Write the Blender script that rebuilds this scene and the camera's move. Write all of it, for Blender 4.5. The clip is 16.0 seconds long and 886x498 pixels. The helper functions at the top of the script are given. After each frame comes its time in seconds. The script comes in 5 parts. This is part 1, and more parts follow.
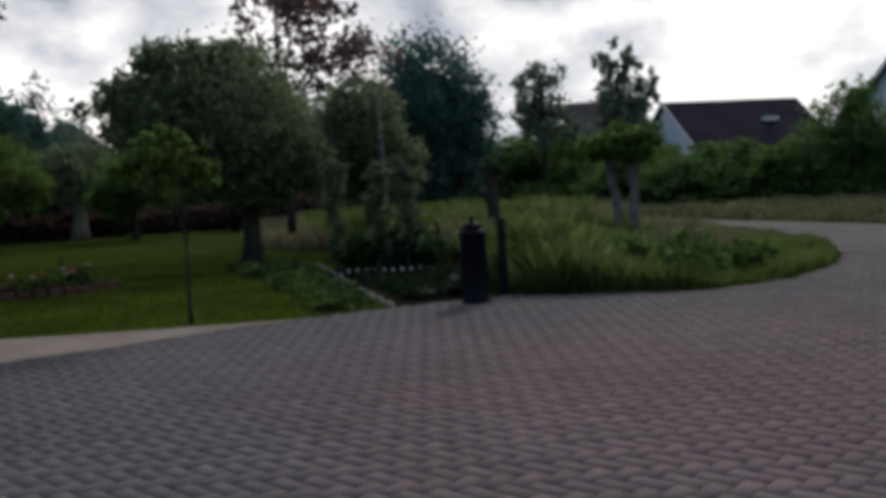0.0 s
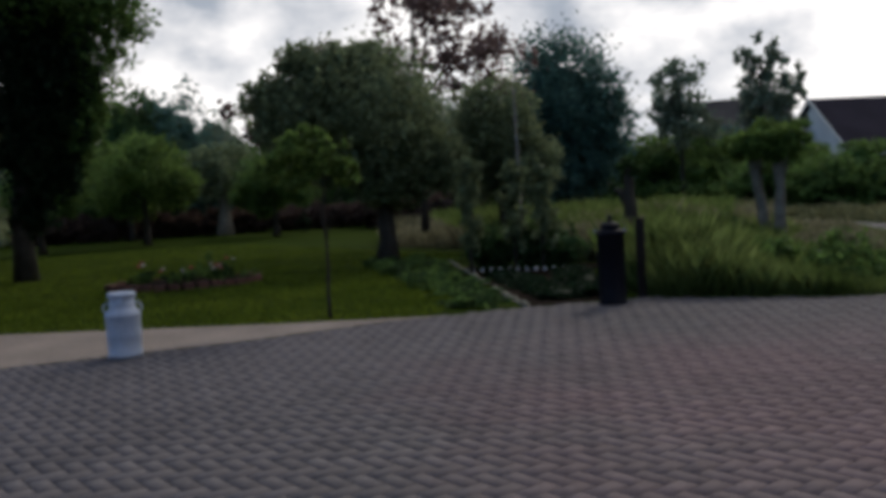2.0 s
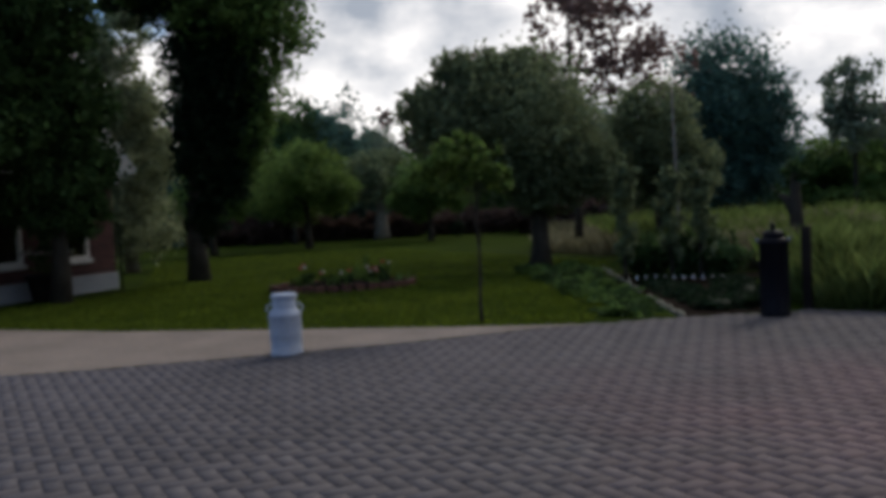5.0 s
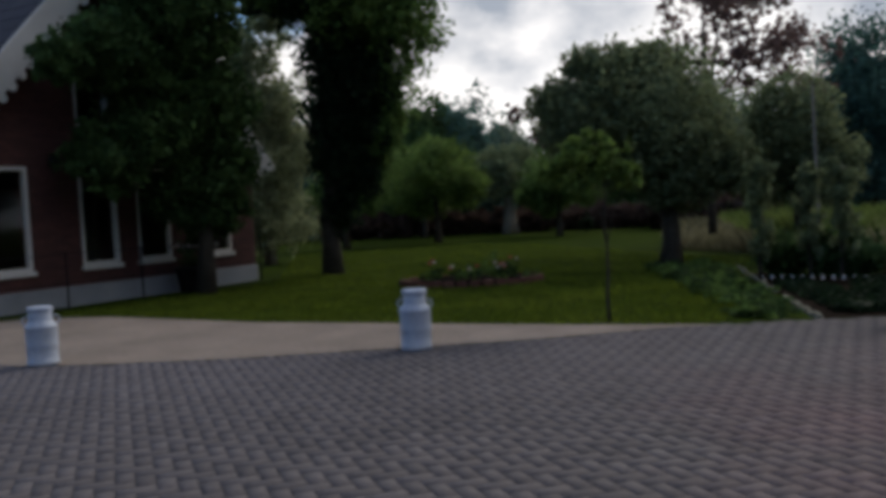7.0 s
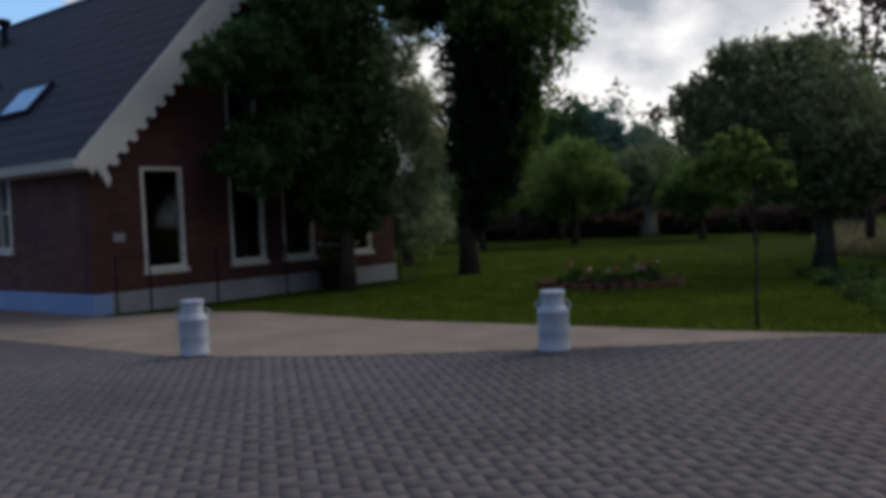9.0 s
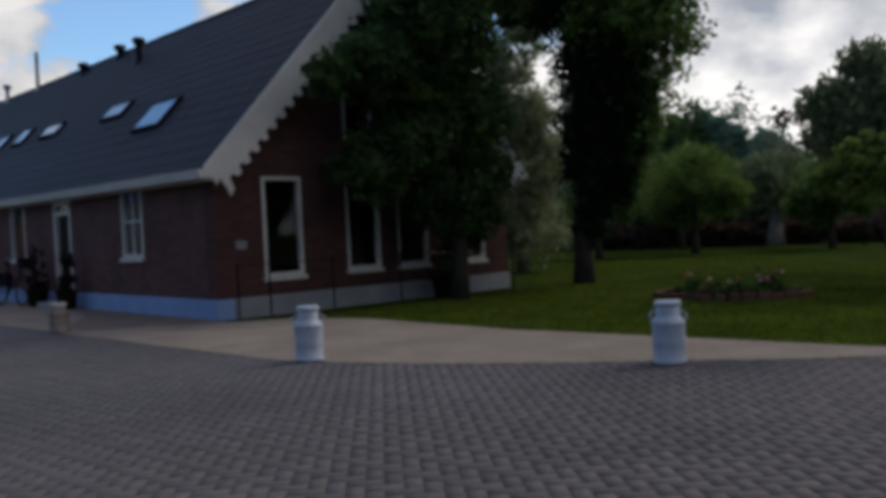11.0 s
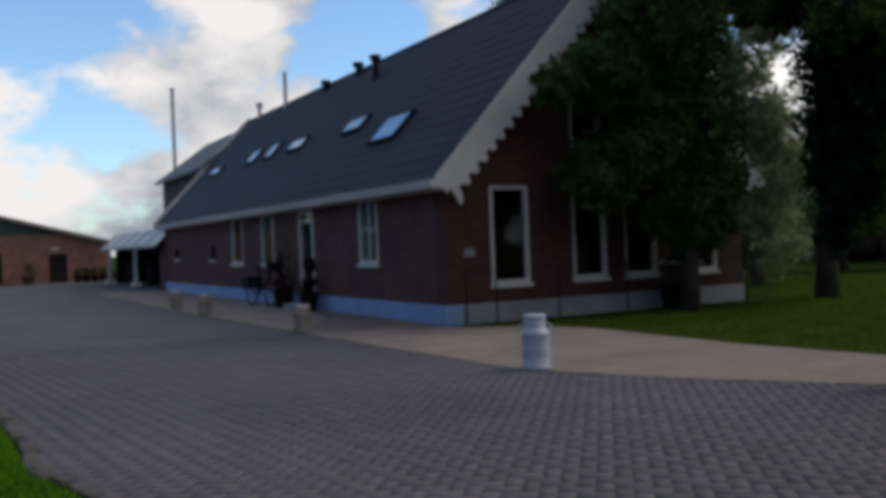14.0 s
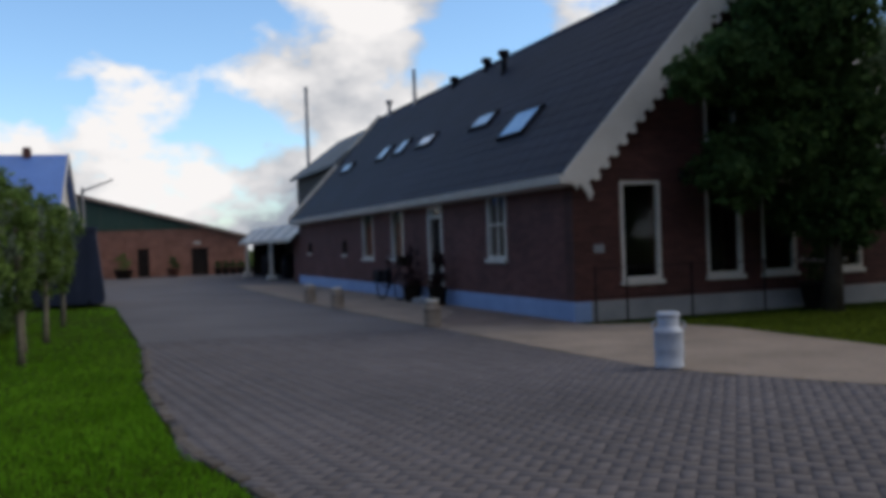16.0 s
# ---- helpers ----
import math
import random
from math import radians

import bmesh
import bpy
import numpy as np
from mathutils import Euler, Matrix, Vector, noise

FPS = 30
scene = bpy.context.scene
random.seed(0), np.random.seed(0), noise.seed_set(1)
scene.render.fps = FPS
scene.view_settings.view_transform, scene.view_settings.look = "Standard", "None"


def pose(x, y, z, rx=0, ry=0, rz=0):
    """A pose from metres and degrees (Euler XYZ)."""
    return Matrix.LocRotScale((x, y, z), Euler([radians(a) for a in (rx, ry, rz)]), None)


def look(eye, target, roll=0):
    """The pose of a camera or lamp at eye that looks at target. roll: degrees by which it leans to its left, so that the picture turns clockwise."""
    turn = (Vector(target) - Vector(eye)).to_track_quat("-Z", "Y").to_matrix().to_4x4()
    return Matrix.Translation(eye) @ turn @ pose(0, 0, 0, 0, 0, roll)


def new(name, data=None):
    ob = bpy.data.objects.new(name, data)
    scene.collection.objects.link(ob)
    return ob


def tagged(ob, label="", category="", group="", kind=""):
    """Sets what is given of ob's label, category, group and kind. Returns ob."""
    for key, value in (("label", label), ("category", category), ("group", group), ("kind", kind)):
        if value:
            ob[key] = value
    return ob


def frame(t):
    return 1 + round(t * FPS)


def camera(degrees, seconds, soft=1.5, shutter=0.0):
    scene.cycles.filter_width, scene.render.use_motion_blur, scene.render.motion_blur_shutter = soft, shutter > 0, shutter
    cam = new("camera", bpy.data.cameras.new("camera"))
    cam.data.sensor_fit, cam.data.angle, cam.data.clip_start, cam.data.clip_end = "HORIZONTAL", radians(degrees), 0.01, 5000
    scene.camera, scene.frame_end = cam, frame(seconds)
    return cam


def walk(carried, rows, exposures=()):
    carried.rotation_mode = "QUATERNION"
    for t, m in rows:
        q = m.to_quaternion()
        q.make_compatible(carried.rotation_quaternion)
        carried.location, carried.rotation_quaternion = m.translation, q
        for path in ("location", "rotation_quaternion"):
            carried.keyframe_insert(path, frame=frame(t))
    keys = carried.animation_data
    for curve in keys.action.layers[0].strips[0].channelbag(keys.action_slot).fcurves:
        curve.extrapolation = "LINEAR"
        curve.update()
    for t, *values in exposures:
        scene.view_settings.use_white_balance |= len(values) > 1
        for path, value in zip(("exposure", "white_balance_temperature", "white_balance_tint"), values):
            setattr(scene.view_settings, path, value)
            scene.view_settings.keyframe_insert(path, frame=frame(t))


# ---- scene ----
cam = camera(52.04, 16.0, soft=5.0)
PATH = [  # seconds, x, y, z, yaw, pitch, roll
    (0.0, 0.030, 0.030, 1.368, 9.63, -4.14, 3.44),
    (0.5, 0.038, 0.017, 1.365, 11.91, -3.97, 3.54),
    (1.0, 0.007, 0.021, 1.372, 13.80, -3.94, 3.46),
    (1.5, -0.027, 0.048, 1.379, 15.85, -3.88, 3.15),
    (2.0, -0.042, 0.068, 1.359, 17.88, -3.69, 3.20),
    (2.5, -0.083, 0.090, 1.360, 19.37, -3.57, 3.20),
    (3.0, -0.099, 0.081, 1.365, 21.32, -3.41, 3.07),
    (5.5, 0.018, 0.032, 1.377, 30.07, -2.88, 2.99),
    (6.0, 0.048, -0.007, 1.410, 32.97, -2.93, 2.93),
    (6.5, 0.048, -0.027, 1.404, 34.42, -2.77, 2.99),
    (7.0, 0.058, -0.059, 1.418, 35.68, -2.83, 2.95),
    (7.5, 0.050, -0.070, 1.412, 37.48, -2.74, 2.87),
    (8.0, 0.025, -0.067, 1.409, 39.83, -2.66, 2.79),
    (8.5, -0.013, -0.042, 1.403, 42.21, -2.50, 2.67),
    (11.0, -0.008, 0.047, 1.396, 51.59, -1.45, 2.59),
    (11.5, -0.037, 0.066, 1.391, 54.09, -1.19, 2.59),
    (12.0, -0.021, 0.062, 1.398, 56.95, -0.92, 2.54),
    (12.5, 0.008, 0.026, 1.416, 59.57, -0.70, 2.42),
    (13.0, 0.015, -0.012, 1.418, 61.96, -0.37, 2.39),
    (13.5, 0.046, -0.037, 1.415, 63.79, -0.38, 2.31),
    (14.0, -0.015, -0.013, 1.411, 65.60, -0.37, 2.19),
    (14.5, -0.024, -0.022, 1.421, 67.36, -0.36, 2.22),
    (15.0, -0.023, -0.048, 1.419, 70.05, -0.36, 2.04),
    (15.5, -0.001, -0.067, 1.418, 72.26, -0.42, 1.87),
    (16.0, 0.005, -0.074, 1.423, 73.53, -0.40, 1.98),
]
walk(cam, [(t, pose(x, y, z, 90 + pitch, roll, yaw)) for t, x, y, z, yaw, pitch, roll in PATH],
     exposures=[(0, 0.24), (6, 0.24), (8.5, 0.19), (12, 0.09), (16, 0.27)])

# ---- light ----
world = bpy.data.worlds.new("sky")
scene.world = world
world.use_nodes = True


def build_sky():
    nt = world.node_tree
    nt.nodes.clear()
    N, L = nt.nodes.new, nt.links.new
    out, bg = N("ShaderNodeOutputWorld"), N("ShaderNodeBackground")
    sky = N("ShaderNodeTexSky")
    sky.sky_type, sky.sun_disc = "NISHITA", False
    sky.dust_density, sky.ozone_density = 0.3, 2.0
    sky.sun_elevation, sky.sun_rotation = radians(38), radians(12)
    co = N("ShaderNodeTexCoord")
    mul = N("ShaderNodeVectorMath")
    mul.operation = "SCALE"
    mul.inputs[3].default_value = 0.15
    tint = N("ShaderNodeVectorMath")
    tint.operation = "MULTIPLY"
    tint.inputs[1].default_value = (0.84, 0.97, 1.07)
    L(sky.outputs[0], tint.inputs[0])
    L(tint.outputs[0], mul.inputs[0])
    stretch = N("ShaderNodeMapping")
    stretch.inputs["Scale"].default_value = (1.0, 1.0, 1.7)
    stretch.inputs["Location"].default_value = CLOUD_SHIFT
    L(co.outputs["Generated"], stretch.inputs[0])
    big = N("ShaderNodeTexNoise")
    big.inputs["Scale"].default_value, big.inputs["Detail"].default_value = 4.3, 10
    big.inputs["Roughness"].default_value = 0.56
    L(stretch.outputs[0], big.inputs[0])
    # more cloud towards the bright side and towards the horizon
    sep = N("ShaderNodeSeparateXYZ")
    L(co.outputs["Generated"], sep.inputs[0])
    side = N("ShaderNodeVectorMath")
    side.operation = "DOT_PRODUCT"
    side.inputs[1].default_value = (0.05, 0.16, 0.0)
    L(co.outputs["Generated"], side.inputs[0])
    low = N("ShaderNodeMapRange")
    low.inputs[1].default_value, low.inputs[2].default_value = 0.0, 0.12
    low.inputs[3].default_value, low.inputs[4].default_value = 0.17, 0.0
    L(sep.outputs[2], low.inputs[0])
    s1, s2 = N("ShaderNodeMath"), N("ShaderNodeMath")
    L(big.outputs[0], s1.inputs[0])
    L(side.outputs["Value"], s1.inputs[1])
    L(s1.outputs[0], s2.inputs[0])
    L(low.outputs[0], s2.inputs[1])
    cover = N("ShaderNodeMapRange")
    cover.inputs[1].default_value, cover.inputs[2].default_value = CLOUD_COVER
    L(s2.outputs[0], cover.inputs[0])
    shade = N("ShaderNodeTexNoise")
    shade.inputs["Scale"].default_value, shade.inputs["Detail"].default_value = 3.4, 6
    L(stretch.outputs[0], shade.inputs[0])
    ramp = N("ShaderNodeValToRGB")
    ramp.color_ramp.elements[0].position, ramp.color_ramp.elements[1].position = 0.37, 0.60
    ramp.color_ramp.elements[0].color = (0.36, 0.40, 0.47, 1)
    ramp.color_ramp.elements[1].color = (1.05, 1.02, 1.01, 1)
    # billows: bright where the cloud thins out above, grey where it is deep
    above = N("ShaderNodeVectorMath")
    above.inputs[1].default_value = (0.01, 0.05, 0.11)
    L(stretch.outputs[0], above.inputs[0])
    over = N("ShaderNodeTexNoise")
    over.inputs["Scale"].default_value, over.inputs["Detail"].default_value = 4.3, 10
    over.inputs["Roughness"].default_value = 0.56
    L(above.outputs[0], over.inputs[0])
    thin, puff = N("ShaderNodeMath"), N("ShaderNodeMath")
    thin.operation, puff.operation = "SUBTRACT", "MULTIPLY_ADD"
    L(big.outputs[0], thin.inputs[0])
    L(over.outputs[0], thin.inputs[1])
    puff.inputs[1].default_value = 0.75
    L(thin.outputs[0], puff.inputs[0])
    L(shade.outputs[0], puff.inputs[2])
    L(puff.outputs[0], ramp.inputs[0])
    mix = N("ShaderNodeMix")
    mix.data_type = "RGBA"
    L(cover.outputs[0], mix.inputs["Factor"])
    L(mul.outputs[0], mix.inputs["A"])
    # clouds away from the sun are dimmer
    glow = N("ShaderNodeVectorMath")
    glow.operation = "DOT_PRODUCT"
    glow.inputs[1].default_value = (0.20, 0.98, 0.0)
    L(co.outputs["Generated"], glow.inputs[0])
    dim = N("ShaderNodeMapRange")
    dim.inputs[1].default_value, dim.inputs[2].default_value = 0.2, 0.75
    dim.inputs[3].default_value, dim.inputs[4].default_value = 0.75, 0.94
    L(glow.outputs["Value"], dim.inputs[0])
    lit = N("ShaderNodeVectorMath")
    lit.operation = "SCALE"
    L(ramp.outputs[0], lit.inputs[0])
    L(dim.outputs[0], lit.inputs[3])
    L(lit.outputs[0], mix.inputs["B"])
    L(mix.outputs["Result"], bg.inputs[0])
    bg.inputs[1].default_value = 1.0
    L(bg.outputs[0], out.inputs[0])


CLOUD_SHIFT = (0.3, 0.1, 0.0)
CLOUD_COVER = (0.44, 0.505)
build_sky()
sun = new("sun", bpy.data.lights.new("sun", "SUN"))
sun.data.energy, sun.data.angle, sun.data.color = 1.0, radians(14), (1.0, 0.92, 0.80)
sun.matrix_world = look((4, 20, 18), (0, 0, 0))


# ---- materials ----
def material(name, dark, light, scale=6.0, rough=0.8, metal=0.0, bump=0.25, fine=40.0, spread=0.0, spec=0.3):
    """Two colours mixed by coarse and fine noise, with relief; spread varies the value from piece to piece."""
    m = bpy.data.materials.new(name)
    m.use_nodes = True
    nt = m.node_tree
    N, L = nt.nodes.new, nt.links.new
    p = nt.nodes["Principled BSDF"]
    co = N("ShaderNodeTexCoord")
    a, b = N("ShaderNodeTexNoise"), N("ShaderNodeTexNoise")
    a.inputs["Scale"].default_value, a.inputs["Detail"].default_value = scale, 6
    b.inputs["Scale"].default_value, b.inputs["Detail"].default_value = fine, 4
    L(co.outputs["Object"], a.inputs[0])
    L(co.outputs["Object"], b.inputs[0])
    s = N("ShaderNodeMath")
    s.operation = "MULTIPLY_ADD"
    s.inputs[1].default_value = 0.45
    L(b.outputs[0], s.inputs[0])
    h = N("ShaderNodeMath")
    h.operation = "MULTIPLY"
    h.inputs[1].default_value = 0.55
    L(a.outputs[0], h.inputs[0])
    L(h.outputs[0], s.inputs[2])
    ramp = N("ShaderNodeValToRGB")
    ramp.color_ramp.elements[0].position, ramp.color_ramp.elements[1].position = 0.33, 0.67
    ramp.color_ramp.elements[0].color, ramp.color_ramp.elements[1].color = (*dark, 1), (*light, 1)
    L(s.outputs[0], ramp.inputs[0])
    col = ramp.outputs[0]
    if spread:
        info = N("ShaderNodeObjectInfo")
        geo = N("ShaderNodeNewGeometry")
        add = N("ShaderNodeMath")
        L(info.outputs["Random"], add.inputs[0])
        L(geo.outputs["Random Per Island"], add.inputs[1])
        fr = N("ShaderNodeMath")
        fr.operation = "FRACT"
        L(add.outputs[0], fr.inputs[0])
        mr = N("ShaderNodeMapRange")
        mr.inputs[3].default_value, mr.inputs[4].default_value = 1 - spread, 1 + spread
        L(fr.outputs[0], mr.inputs[0])
        hv = N("ShaderNodeHueSaturation")
        L(mr.outputs[0], hv.inputs["Value"])
        L(col, hv.inputs["Color"])
        col = hv.outputs[0]
    L(col, p.inputs["Base Color"])
    p.inputs["Roughness"].default_value, p.inputs["Metallic"].default_value = rough, metal
    p.inputs["Specular IOR Level"].default_value = spec
    if bump:
        bp = N("ShaderNodeBump")
        bp.inputs["Strength"].default_value, bp.inputs["Distance"].default_value = bump, 0.02
        L(s.outputs[0], bp.inputs["Height"])
        L(bp.outputs[0], p.inputs["Normal"])
    return m


def brickwork(name, c1, c2, mortar, axis):
    """Brick courses on an upright wall; axis: the wall's running axis, 0 for x and 1 for y."""
    m = material(name, c1, c2, 1.2, 0.85, bump=0.0, fine=18)
    nt = m.node_tree
    N, L = nt.nodes.new, nt.links.new
    p = nt.nodes["Principled BSDF"]
    co, sep, com = N("ShaderNodeTexCoord"), N("ShaderNodeSeparateXYZ"), N("ShaderNodeCombineXYZ")
    L(co.outputs["Object"], sep.inputs[0])
    L(sep.outputs[axis], com.inputs[0])
    L(sep.outputs[2], com.inputs[1])
    b = N("ShaderNodeTexBrick")
    b.inputs["Scale"].default_value = 1.0
    b.inputs["Brick Width"].default_value, b.inputs["Row Height"].default_value = 0.22, 0.065
    b.inputs["Mortar Size"].default_value = 0.006
    b.inputs["Color1"].default_value, b.inputs["Color2"].default_value = (0.75, 0.75, 0.75, 1), (1.2, 1.15, 1.1, 1)
    b.inputs["Mortar"].default_value = (*mortar, 1)
    L(com.outputs[0], b.inputs["Vector"])
    mix = N("ShaderNodeMix")
    mix.data_type, mix.blend_type = "RGBA", "MULTIPLY"
    mix.inputs["Factor"].default_value = 1
    src = p.inputs["Base Color"].links[0].from_socket
    L(src, mix.inputs["A"])
    L(b.outputs[0], mix.inputs["B"])
    L(mix.outputs["Result"], p.inputs["Base Color"])
    bp = N("ShaderNodeBump")
    bp.inputs["Strength"].default_value, bp.inputs["Distance"].default_value, bp.invert = 0.6, 0.01, True
    L(b.outputs[1], bp.inputs["Height"])
    L(bp.outputs[0], p.inputs["Normal"])
    return m


def leafy(name, dark, light, rough=0.6):
    m = material(name, dark, light, 0.9, rough, bump=0, fine=5, spread=0.45, spec=0.08)
    nt = m.node_tree
    p = nt.nodes["Principled BSDF"]
    tr, mx = nt.nodes.new("ShaderNodeBsdfTranslucent"), nt.nodes.new("ShaderNodeMixShader")
    mx.inputs[0].default_value = 0.5
    nt.links.new(p.inputs["Base Color"].links[0].from_socket, tr.inputs[0])
    nt.links.new(p.outputs[0], mx.inputs[1])
    nt.links.new(tr.outputs[0], mx.inputs[2])
    nt.links.new(mx.outputs[0], nt.nodes["Material Output"].inputs[0])
    return m


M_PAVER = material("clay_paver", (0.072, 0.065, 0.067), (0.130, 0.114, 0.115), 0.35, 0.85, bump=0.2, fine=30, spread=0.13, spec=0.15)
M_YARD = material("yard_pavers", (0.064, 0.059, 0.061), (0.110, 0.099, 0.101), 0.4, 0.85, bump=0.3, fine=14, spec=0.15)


def laid_sand(m, reach):
    """Dark joint sand below the pavers that are laid out singly, within reach of the yard's middle."""
    nt = m.node_tree
    N, L = nt.nodes.new, nt.links.new
    p = nt.nodes["Principled BSDF"]
    geo, far, edge, mix = N("ShaderNodeNewGeometry"), N("ShaderNodeVectorMath"), N("ShaderNodeMapRange"), N("ShaderNodeMix")
    far.operation, mix.data_type = "LENGTH", "RGBA"
    L(geo.outputs["Position"], far.inputs[0])
    edge.inputs[1].default_value, edge.inputs[2].default_value = reach - 0.3, reach
    L(far.outputs["Value"], edge.inputs[0])
    L(edge.outputs[0], mix.inputs["Factor"])
    mix.inputs["A"].default_value = (0.046, 0.042, 0.042, 1)
    L(p.inputs["Base Color"].links[0].from_socket, mix.inputs["B"])
    L(mix.outputs["Result"], p.inputs["Base Color"])


def red_batch(m, x, y, reach):
    """A batch of redder clay laid round one spot of the yard, with a ragged outline."""
    nt = m.node_tree
    N, L = nt.nodes.new, nt.links.new
    p = nt.nodes["Principled BSDF"]
    geo, off, far, rag = N("ShaderNodeNewGeometry"), N("ShaderNodeVectorMath"), N("ShaderNodeVectorMath"), N("ShaderNodeTexNoise")
    off.inputs[1].default_value = (-x, -y, 0)
    far.operation = "LENGTH"
    L(geo.outputs["Position"], off.inputs[0])
    L(off.outputs[0], far.inputs[0])
    rag.inputs["Scale"].default_value, rag.inputs["Detail"].default_value = 0.8, 5
    L(geo.outputs["Position"], rag.inputs[0])
    add, edge, mix = N("ShaderNodeMath"), N("ShaderNodeMapRange"), N("ShaderNodeMix")
    add.operation = "MULTIPLY_ADD"
    add.inputs[1].default_value = 5.0
    L(rag.outputs[0], add.inputs[0])
    L(far.outputs["Value"], add.inputs[2])
    edge.inputs[1].default_value, edge.inputs[2].default_value = reach + 2.5 - 1.4, reach + 2.5 + 1.0
    edge.inputs[3].default_value, edge.inputs[4].default_value = 1.0, 0.0
    L(add.outputs[0], edge.inputs[0])
    L(edge.outputs[0], mix.inputs["Factor"])
    mix.data_type, mix.blend_type = "RGBA", "MULTIPLY"
    mix.inputs["B"].default_value = (1.24, 0.99, 1.02, 1)
    L(p.inputs["Base Color"].links[0].from_socket, mix.inputs["A"])
    L(mix.outputs["Result"], p.inputs["Base Color"])


def grey_shift(m, x0, x1, tint):
    """Pavers turn greyer and bluer by tint from x0 to x1."""
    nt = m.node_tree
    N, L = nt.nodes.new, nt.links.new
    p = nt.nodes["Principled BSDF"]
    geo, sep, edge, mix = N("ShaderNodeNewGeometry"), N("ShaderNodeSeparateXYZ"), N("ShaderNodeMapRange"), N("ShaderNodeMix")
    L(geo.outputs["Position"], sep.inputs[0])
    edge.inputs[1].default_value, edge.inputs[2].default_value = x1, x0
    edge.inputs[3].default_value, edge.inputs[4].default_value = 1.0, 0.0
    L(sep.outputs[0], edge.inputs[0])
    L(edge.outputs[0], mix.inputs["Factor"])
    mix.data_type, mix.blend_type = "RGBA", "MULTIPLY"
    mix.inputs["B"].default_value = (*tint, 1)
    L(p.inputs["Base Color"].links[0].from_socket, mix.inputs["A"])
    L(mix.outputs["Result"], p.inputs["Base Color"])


laid_sand(M_YARD, 14.9)
grey_shift(M_PAVER, -1.0, -8.0, (0.95, 1.0, 1.10))
grey_shift(M_YARD, -1.0, -8.0, (1.06, 1.12, 1.22))
red_batch(M_PAVER, 0.6, 6.0, 2.3)
M_EDGE = material("worn_edging_brick", (0.055, 0.048, 0.044), (0.13, 0.11, 0.098), 3, 0.9, bump=0.5, fine=25, spread=0.25)
M_BROWN = material("rough_brown_surface", (0.095, 0.072, 0.064), (0.17, 0.13, 0.115), 1.4, 0.9, bump=0.4, fine=20, spread=0.1)
M_SHELL = material("pale_path", (0.16, 0.13, 0.11), (0.30, 0.245, 0.205), 1.2, 0.95, bump=0.5, fine=30, spread=0.12)
M_GROUND = material("grass_ground", (0.012, 0.022, 0.002), (0.032, 0.050, 0.005), 0.5, 1.0, bump=0.5, fine=12, spec=0.02)
M_SOIL = material("dark_soil", (0.008, 0.006, 0.004), (0.022, 0.015, 0.011), 2.0, 1.0, bump=0.6, fine=25, spec=0.02)
M_GRASS = leafy("grass_blades", (0.070, 0.185, 0.006), (0.16, 0.37, 0.02))
M_GRASS_DRY = leafy("rough_grass", (0.058, 0.100, 0.020), (0.19, 0.235, 0.075))
# darker copy of the lawn grass, with the garden's shade in its colour
M_GRASS_SHADE = leafy("shaded_garden_grass", (0.050, 0.080, 0.007), (0.135, 0.175, 0.022))
M_LEAF_DARK = leafy("dark_leaves", (0.024, 0.050, 0.018), (0.066, 0.118, 0.040))
# near-black green: the shade between the leaves is part of this colour
M_LEAF_IVY_SHADE = leafy("shaded_ivy_leaves", (0.008, 0.018, 0.010), (0.022, 0.042, 0.020))
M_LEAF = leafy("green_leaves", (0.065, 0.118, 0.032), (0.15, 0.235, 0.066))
M_LEAF_LIGHT = leafy("bright_leaves", (0.075, 0.125, 0.028), (0.155, 0.235, 0.062))
M_LEAF_RED = leafy("copper_leaves", (0.075, 0.050, 0.050), (0.18, 0.12, 0.108))
# green paled so that the colour itself holds the veiling glare
M_LEAF_GLARE = leafy("glare_paled_green_leaves", (0.098, 0.130, 0.068), (0.21, 0.25, 0.135))
M_LEAF_OLIVE = leafy("olive_leaves", (0.15, 0.18, 0.10), (0.32, 0.36, 0.21))
M_STRAW = leafy("dry_meadow_grass", (0.10, 0.10, 0.055), (0.26, 0.24, 0.15))
M_STRAW_GREEN = leafy("half_dry_grass", (0.080, 0.090, 0.040), (0.22, 0.215, 0.12))
M_LEAF_GREY = leafy("grey_green_leaves", (0.085, 0.115, 0.085), (0.20, 0.25, 0.175))
M_LEAF_BLUE = leafy("blue_green_leaves", (0.034, 0.080, 0.068), (0.090, 0.165, 0.135))
M_LEAF_BROWN = leafy("brown_hedge_leaves", (0.055, 0.036, 0.030), (0.12, 0.080, 0.066))
M_LEAF_PURPLE = leafy("dark_red_leaves", (0.020, 0.012, 0.014), (0.050, 0.028, 0.030))
M_BARK = material("bark", (0.018, 0.015, 0.011), (0.055, 0.046, 0.036), 5, 0.95, bump=0.8, fine=24)
M_BARK_PALE = material("pale_bark", (0.09, 0.08, 0.065), (0.22, 0.20, 0.16), 5, 0.95, bump=0.7, fine=24)
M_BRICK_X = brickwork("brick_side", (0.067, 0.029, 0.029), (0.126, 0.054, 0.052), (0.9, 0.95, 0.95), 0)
# the side wall's brick again, darkened for the shade on the gable face
M_BRICK_Y = brickwork("brick_gable_shaded", (0.046, 0.021, 0.020), (0.092, 0.039, 0.035), (0.9, 0.95, 0.95), 1)
M_BRICK_BARN = brickwork("brick_barn", (0.17, 0.08, 0.06), (0.27, 0.135, 0.105), (1.1, 1.2, 1.2), 1)
M_BRICK_DARK = brickwork("dark_brick", (0.035, 0.032, 0.034), (0.06, 0.055, 0.055), (0.9, 0.95, 0.95), 0)
